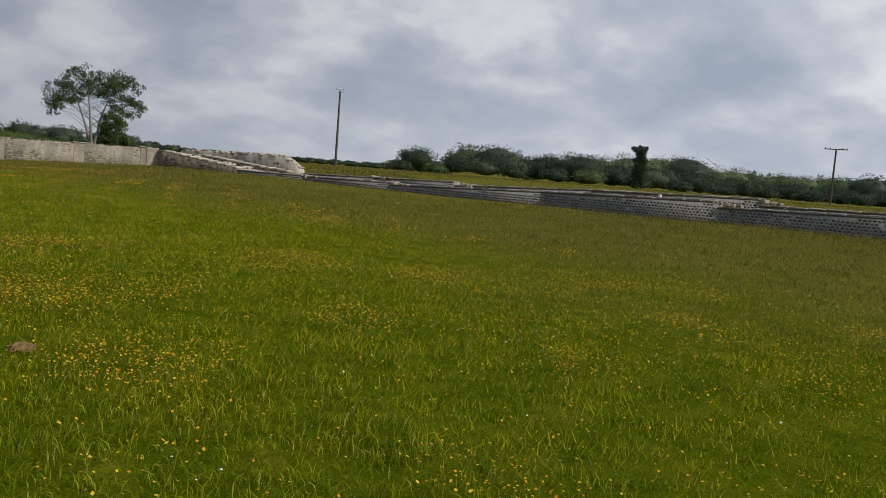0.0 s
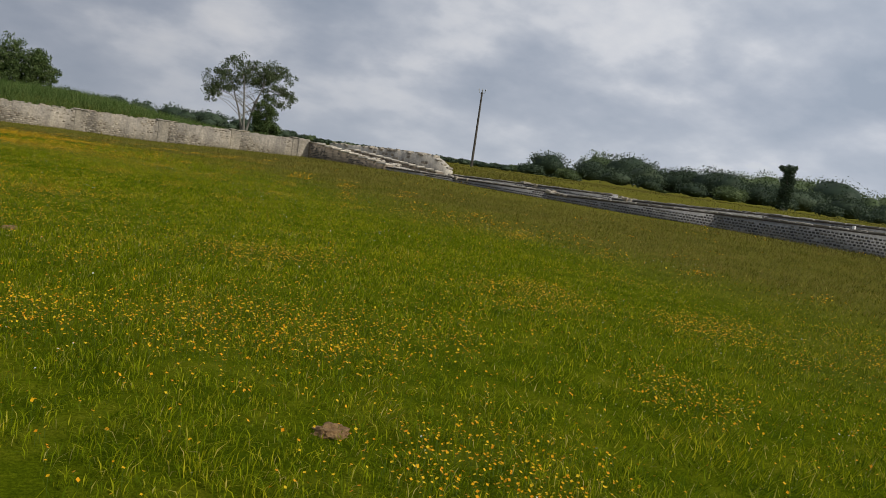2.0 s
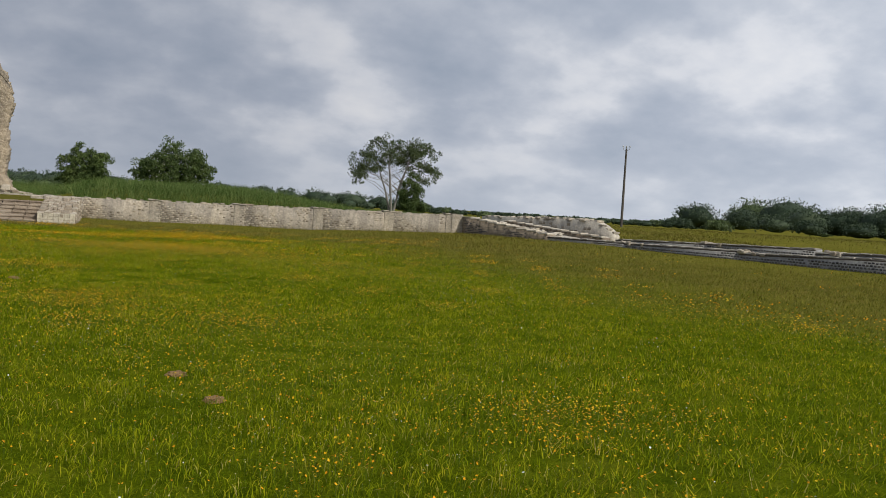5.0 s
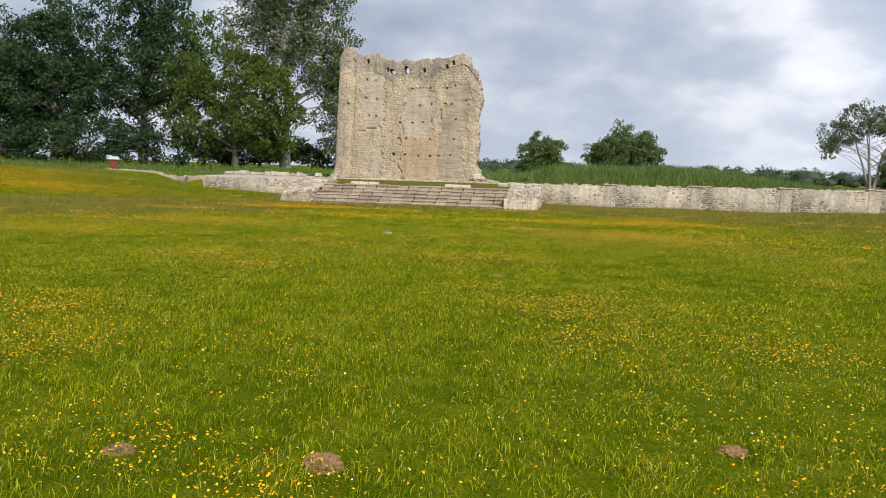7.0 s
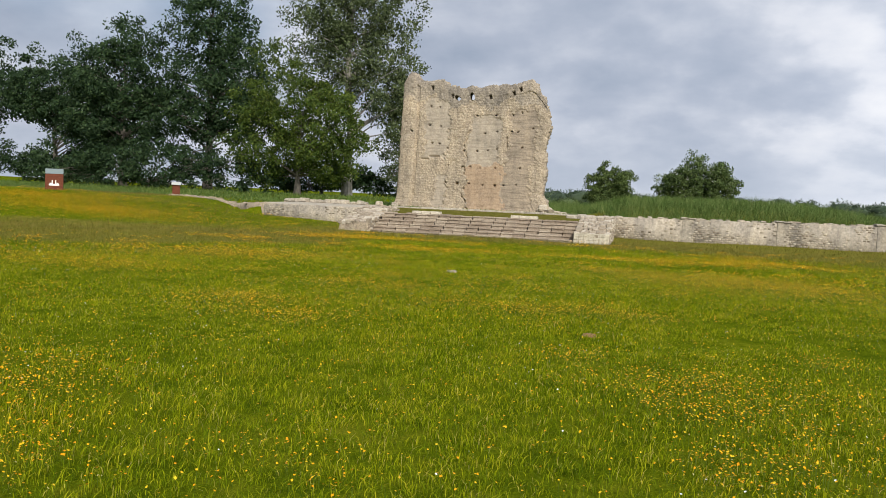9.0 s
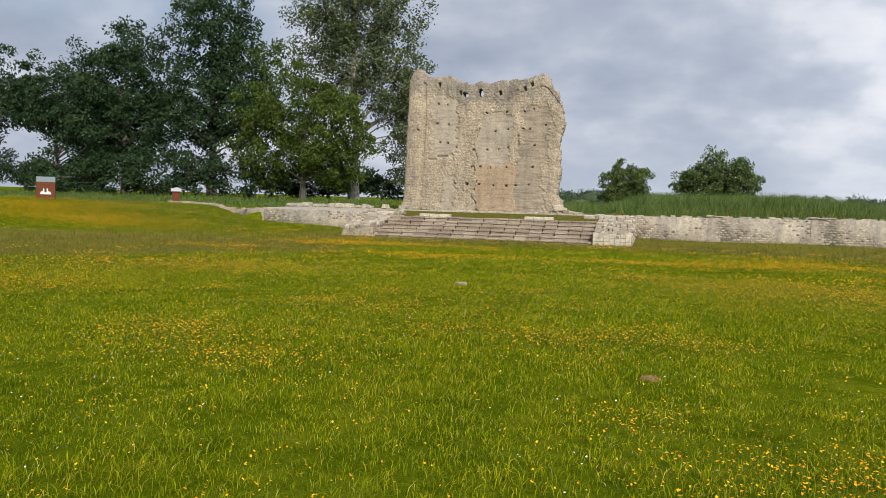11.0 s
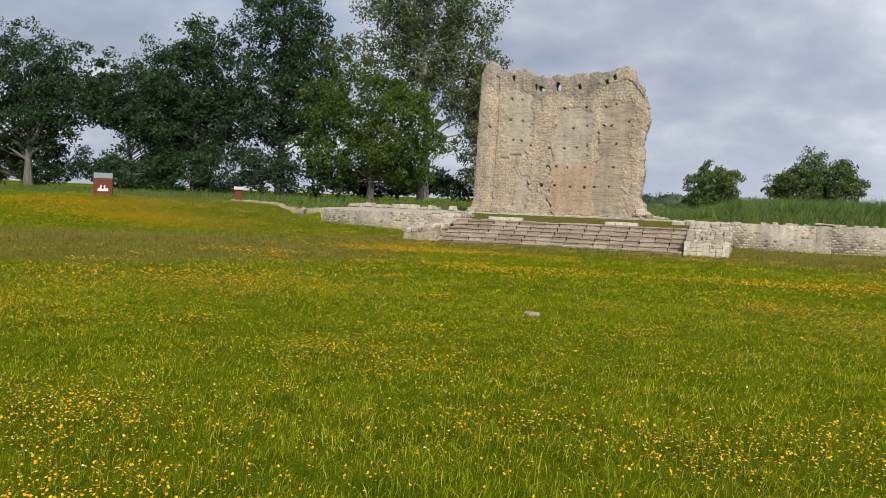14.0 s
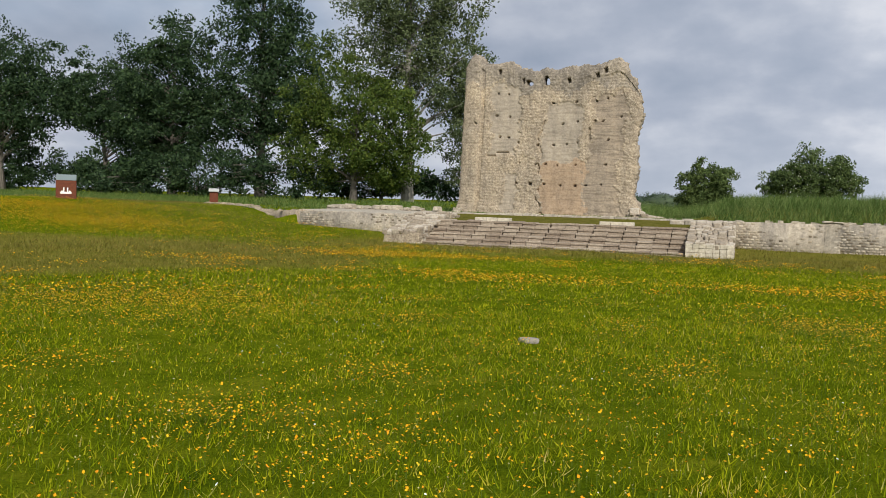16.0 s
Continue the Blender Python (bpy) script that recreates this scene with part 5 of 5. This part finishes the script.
def tufted(p, per, reach, rs):
    """Gathers blades into tufts round every place."""
    n = len(p) * per
    off = rs.normal(0, reach, (n, 2))
    return np.repeat(p, per, 0) + off


for lo, hi, dens, g0, g1, ln, wd, per, reach in (((-9, -4), (9, 26), 205, 0, 3.6, 0.078, 0.0046, 8, 0.036), ((-15, -4), (14, 32), 152, 3.6, 11, 0.074, 0.0085, 6, 0.05), ((-26, -4), (26, 46), 110, 11, 24, 0.072, 0.019, 2, 0.06), ((-62, -4), (31, 74), 50, 24, 80, 0.07, 0.032, 1, 0.0)):
    p = scatter(lo, hi, dens, g0, g1, rs)
    p = tufted(p, per, reach, rs) if per > 1 else p
    p = p[in_court(p)]
    layers.append(blades(p, ln, wd, rs, 0.6 * waves(p, 0.9, 5) + 0.7 * waves(p, 4.5, 6), g0 > 0))
# coarser grass beside and behind the walked strip
p = np.stack([rs.uniform(-22, 14, 36000), rs.uniform(-16, 24, 36000)], -1)
p = p[~in_court(p) & (p[:, 0] < side_x(p[:, 1]) - 0.3)]
layers.append(blades(p, 0.085, 0.018, rs))
k = 0
gv_, gf_ = [], []
for v, f_ in layers:
    gv_.append(v)
    gf_.append(f_ + k)
    k += len(v)
grass = new("meadow_grass", mesh_np("meadow_grass", np.concatenate(gv_), np.concatenate(gf_), [BLADE]))
tagged(grass, "green unmown meadow grass", "grass", kind="stuff")

# thin tan seed stalks, thicker away from the walked strip
olive_part = lambda p: np.clip(0.35 + 0.65 * waves(p, 0.22, 23) + 0.8 * np.exp(-((p[:, 0] + 19.5) / 7) ** 2 - ((p[:, 1] - 35) / 8) ** 2) + 0.6 * smooth(p[:, 1], 44, 50) * smooth(p[:, 0], -21, -16) + 0.4 * smooth(p[:, 0], 8, 20), 0.05, 1)
st_p = [(scatter((-15, -4), (16, 33), 20, 5, 12, rs), 0.17, 0.0030), (scatter((-26, -4), (28, 46), 70, 12, 24, rs), 0.17, 0.010), (scatter((-62, -4), (31, 74), 60, 24, 80, rs), 0.18, 0.022)]
gv_, gf_, k = [], [], 0
for p, ln, wd in st_p:
    p = p[rs.random(len(p)) < olive_part(p)]
    v, f_ = blades(p, ln, wd, rs)
    gv_.append(v)
    gf_.append(f_ + k)
    k += len(v)
tagged(new("seed_stalks", mesh_np("seed_stalks", np.concatenate(gv_), np.concatenate(gf_), [STALK])), "thin tan seed stalks of meadow grass", "grass", kind="stuff")

# tall rank grass on the bank behind the wall and along the wood
p = np.stack([rs.uniform(-6.5, 24, 52000), rs.uniform(56.8, 72, 52000)], -1)
p = p[(p[:, 0] > -3.2 - 0.22 * (p[:, 1] - 56.8)) & (p[:, 0] < side_x(57) + 0.3 * (p[:, 1] - 57))]
q_ = np.stack([rs.uniform(-12, 27, 34000), rs.uniform(68.5, 93, 34000)], -1)
p = np.concatenate([p, q_])
grow = smooth(p[:, 1], 56.8, 60.5)
grow = grow * (1 - 0.55 * smooth(p[:, 0], 6, 16))
v, f_ = blades(p, 0.85, 0.024, rs, -1.5 + 1.5 * grow + 0.3 * waves(p, 0.8, 9))
tagged(new("tall_grass", mesh_np("tall_grass", v, f_, [TALL])), "tall rank green grass on the bank behind the wall", "grass", kind="stuff")
p = np.stack([rs.uniform(-32, -2.5, 16000), rs.uniform(56.3, 76, 16000)], -1)
p = p[~((p[:, 0] < -16.8) & (p[:, 1] < 61.8)) & ~((p[:, 0] > -17.2) & (p[:, 0] < -2.9) & (p[:, 1] < 59.2)) & ~((np.abs(p[:, 0] + 13.5) < 7) & (np.abs(p[:, 1] - 66.4) < 1.6))]
v, f_ = blades(p, 0.16, 0.05, rs)
tagged(new("short_grass", mesh_np("short_grass", v, f_, [TALL])), "short green grass around the temple wall", "grass", kind="stuff")
p = np.stack([rs.uniform(-95, -17, 36000), rs.uniform(62, 92, 36000)], -1)
p = p[p[:, 1] > np.interp(p[:, 0], [-60, -46, -42, -34, -30], [60, 68, 74, 74, 70])]
v, f_ = blades(p, 0.42, 0.055, rs)
tagged(new("tall_grass", mesh_np("tall_grass_wood", v, f_, [TALL])), "shaded rough grass before the wood", "grass", kind="stuff")
p = np.stack([rs.uniform(24, 100, 40000), rs.uniform(8, 130, 40000)], -1)
p = p[p[:, 0] > side_x(p[:, 1]) + 4.4]
q_ = np.stack([rs.uniform(4.3, 17, 45000), rs.uniform(8, 80, 45000)], -1)
q_[:, 0] += side_x(q_[:, 1])
p = np.concatenate([p, q_])
v, f_ = blades(p, 0.22, 0.05, rs)
mi = (rs.random(len(p)) < 0.25).astype(int)
tagged(new("tall_grass", mesh_np("tall_grass_field", v, f_, [STALK, BLADE], mi)), "pale olive grass of the field beyond the gallery", "grass", kind="stuff")

# buttercups: thick in drifts, thin between
DRIFTS = [(-29.5, 47.0, 4.5, 4.0), (-36, 50, 4, 4), (-13.2, 39.3, 2.6, 1.2), (-10.6, 40.2, 2.6, 1.1), (-14.9, 34.3, 1.6, 0.9), (-9.8, 26.5, 2.2, 1.6), (-10.6, 22.6, 1.8, 1.0), (-7.3, 33.6, 2.0, 0.9), (-1.4, 34.3, 2.2, 0.8), (1.0, 34.8, 1.6, 0.8), (2.6, 36.4, 2.2, 0.9), (-1.7, 29.2, 0.9, 0.7), (-2.3, 20.6, 0.7, 0.4), (-1.5, 21.2, 0.9, 0.4), (-0.7, 21.0, 0.5, 0.3),
          (-0.1, 16.8, 0.9, 0.6), (0.0, 15.8, 0.5, 0.4), (1.8, 14.7, 0.6, 0.5), (-5.7, 22.4, 0.7, 0.4), (-4.8, 18.6, 0.9, 0.5), (-6.1, 19.6, 0.8, 0.6), (-5.6, 14.7, 0.9, 1.0), (-4.3, 13.3, 0.6, 0.6), (-2.2, 11.2, 0.5, 0.3),
          (3.0, 6.6, 0.7, 0.6), (3.05, 4.65, 0.5, 0.55), (7.4, 7.2, 0.35, 0.5), (6.5, 8.4, 0.4, 0.4), (5.5, 8.0, 0.4, 0.3), (9.6, 6.3, 0.9, 0.5), (1.7, 27.1, 2.6, 2.6), (1.1, 7.4, 0.5, 0.6), (2.7, 7.4, 1.2, 0.7), (3.7, 10.2, 0.8, 0.7), (6.2, 8.9, 0.8, 0.5), (7.9, 7.7, 0.7, 0.45)]


def thick(p):
    d = 0.06 + 0.16 * np.clip(waves(p, 0.55, 3), 0, 1) ** 2 + 0.7 * np.clip(waves(p, 2.3, 4) - 0.3, 0, 1) ** 2
    for x, y, a_, b_ in DRIFTS:
        d = d + 0.85 * np.exp(-((p[:, 0] - x) / a_) ** 2 - ((p[:, 1] - y) / b_) ** 2)
    return np.clip(d * (1 - 0.15 * smooth(path_gap(p), 12, 26)) * (1 - 0.75 * smooth(p[:, 0], 9.5, 14)) * (1 - 0.85 * np.exp(-((p[:, 0] + 20.5) / 6) ** 4 - ((p[:, 1] - 35) / 7) ** 4)) * (1 - 0.8 * smooth(p[:, 1], 45, 48) * smooth(p[:, 0], -22, -17)), 0, 1)


def drifts_far(p):
    """Far off only the drifts tell: fewer strays between them."""
    return np.clip(thick(p) - 0.06, 0, 1) * 0.9


def flowers(name, p, size, lift, material, rs, cup, label, petals=5):
    n = len(p)
    z = height(p[:, 0], p[:, 1]) + lift * rs.uniform(0.6, 1.25, n)
    ang = rs.uniform(0, math.tau, n)
    s_ = size * rs.uniform(0.7, 1.25, n)
    tilt = rs.normal(0, 0.35, (n, 2))
    c = np.stack([p[:, 0], p[:, 1], z], -1)
    vs = [c]
    for k in range(petals):
        a_ = ang + k * math.tau / petals
        ox, oy = np.cos(a_) * s_, np.sin(a_) * s_
        vs.append(c + np.stack([ox, oy, s_ * cup + tilt[:, 0] * ox + tilt[:, 1] * oy], -1))
    v = np.stack(vs, 1).reshape(-1, 3)
    i = np.arange(n)[:, None] * (petals + 1)
    f_ = np.concatenate([i + [0, 1 + k, 1 + (k + 1) % petals] for k in range(petals)], 1).reshape(-1, 3)
    st = 0.0007 + 0.03 * size
    sv = np.stack([c + (-st, 0, -0.002), c + (st, 0, -0.002), c + np.array([0, 0, -1.0]) * (z - height(p[:, 0], p[:, 1]))[:, None]], 1).reshape(-1, 3)
    sfc = np.arange(3 * n).reshape(-1, 3) + len(v)
    me = mesh_np(name, np.concatenate([v, sv]), np.concatenate([f_, sfc]), [material, STEM], np.r_[np.zeros(len(f_), int), np.ones(len(sfc), int)])
    return tagged(new(name, me), label, "flowers", kind="stuff")


def sow(lo, hi, dens, g0, g1, fn):
    q_ = scatter(lo, hi, dens, g0, g1, rs)
    return q_[rs.random(len(q_)) < fn(q_)]


flowers("buttercups", np.concatenate([sow((-9, -4), (10, 27), 620, 0, 6, thick), sow((-15, -4), (16, 33), 560, 6, 12, thick)]), 0.0080, 0.105, PETAL, rs, 0.45, "yellow buttercups scattered and in drifts over the meadow", 4)
flowers("buttercups", np.concatenate([sow((-26, -4), (26, 46), 230, 12, 22, drifts_far), sow((-42, -4), (31, 56), 240, 22, 70, drifts_far)]), 0.020, 0.12, PETAL, rs, 0.45, "yellow buttercups in far drifts over the meadow", 3)
heads = lambda p: np.clip(0.35 + 0.6 * waves(p, 0.7, 19), 0.05, 1)
flowers("seed_heads", sow((-15, -4), (16, 33), 60, 1.5, 13, heads), 0.0052, 0.105, SEED_HEAD, rs, 0.9, "pale straw-coloured seed heads over the grass", 3)
pale = lambda p: np.clip(0.10 + 0.9 * np.clip(waves(p, 1.3, 17) - 0.3, 0, 1), 0, 1)
flowers("daisies", sow((-14, 0), (16, 32), 14, 0, 14, pale), 0.0065, 0.09, WHITE_PETAL, rs, 0.1, "tiny white clover and daisy heads in the grass")
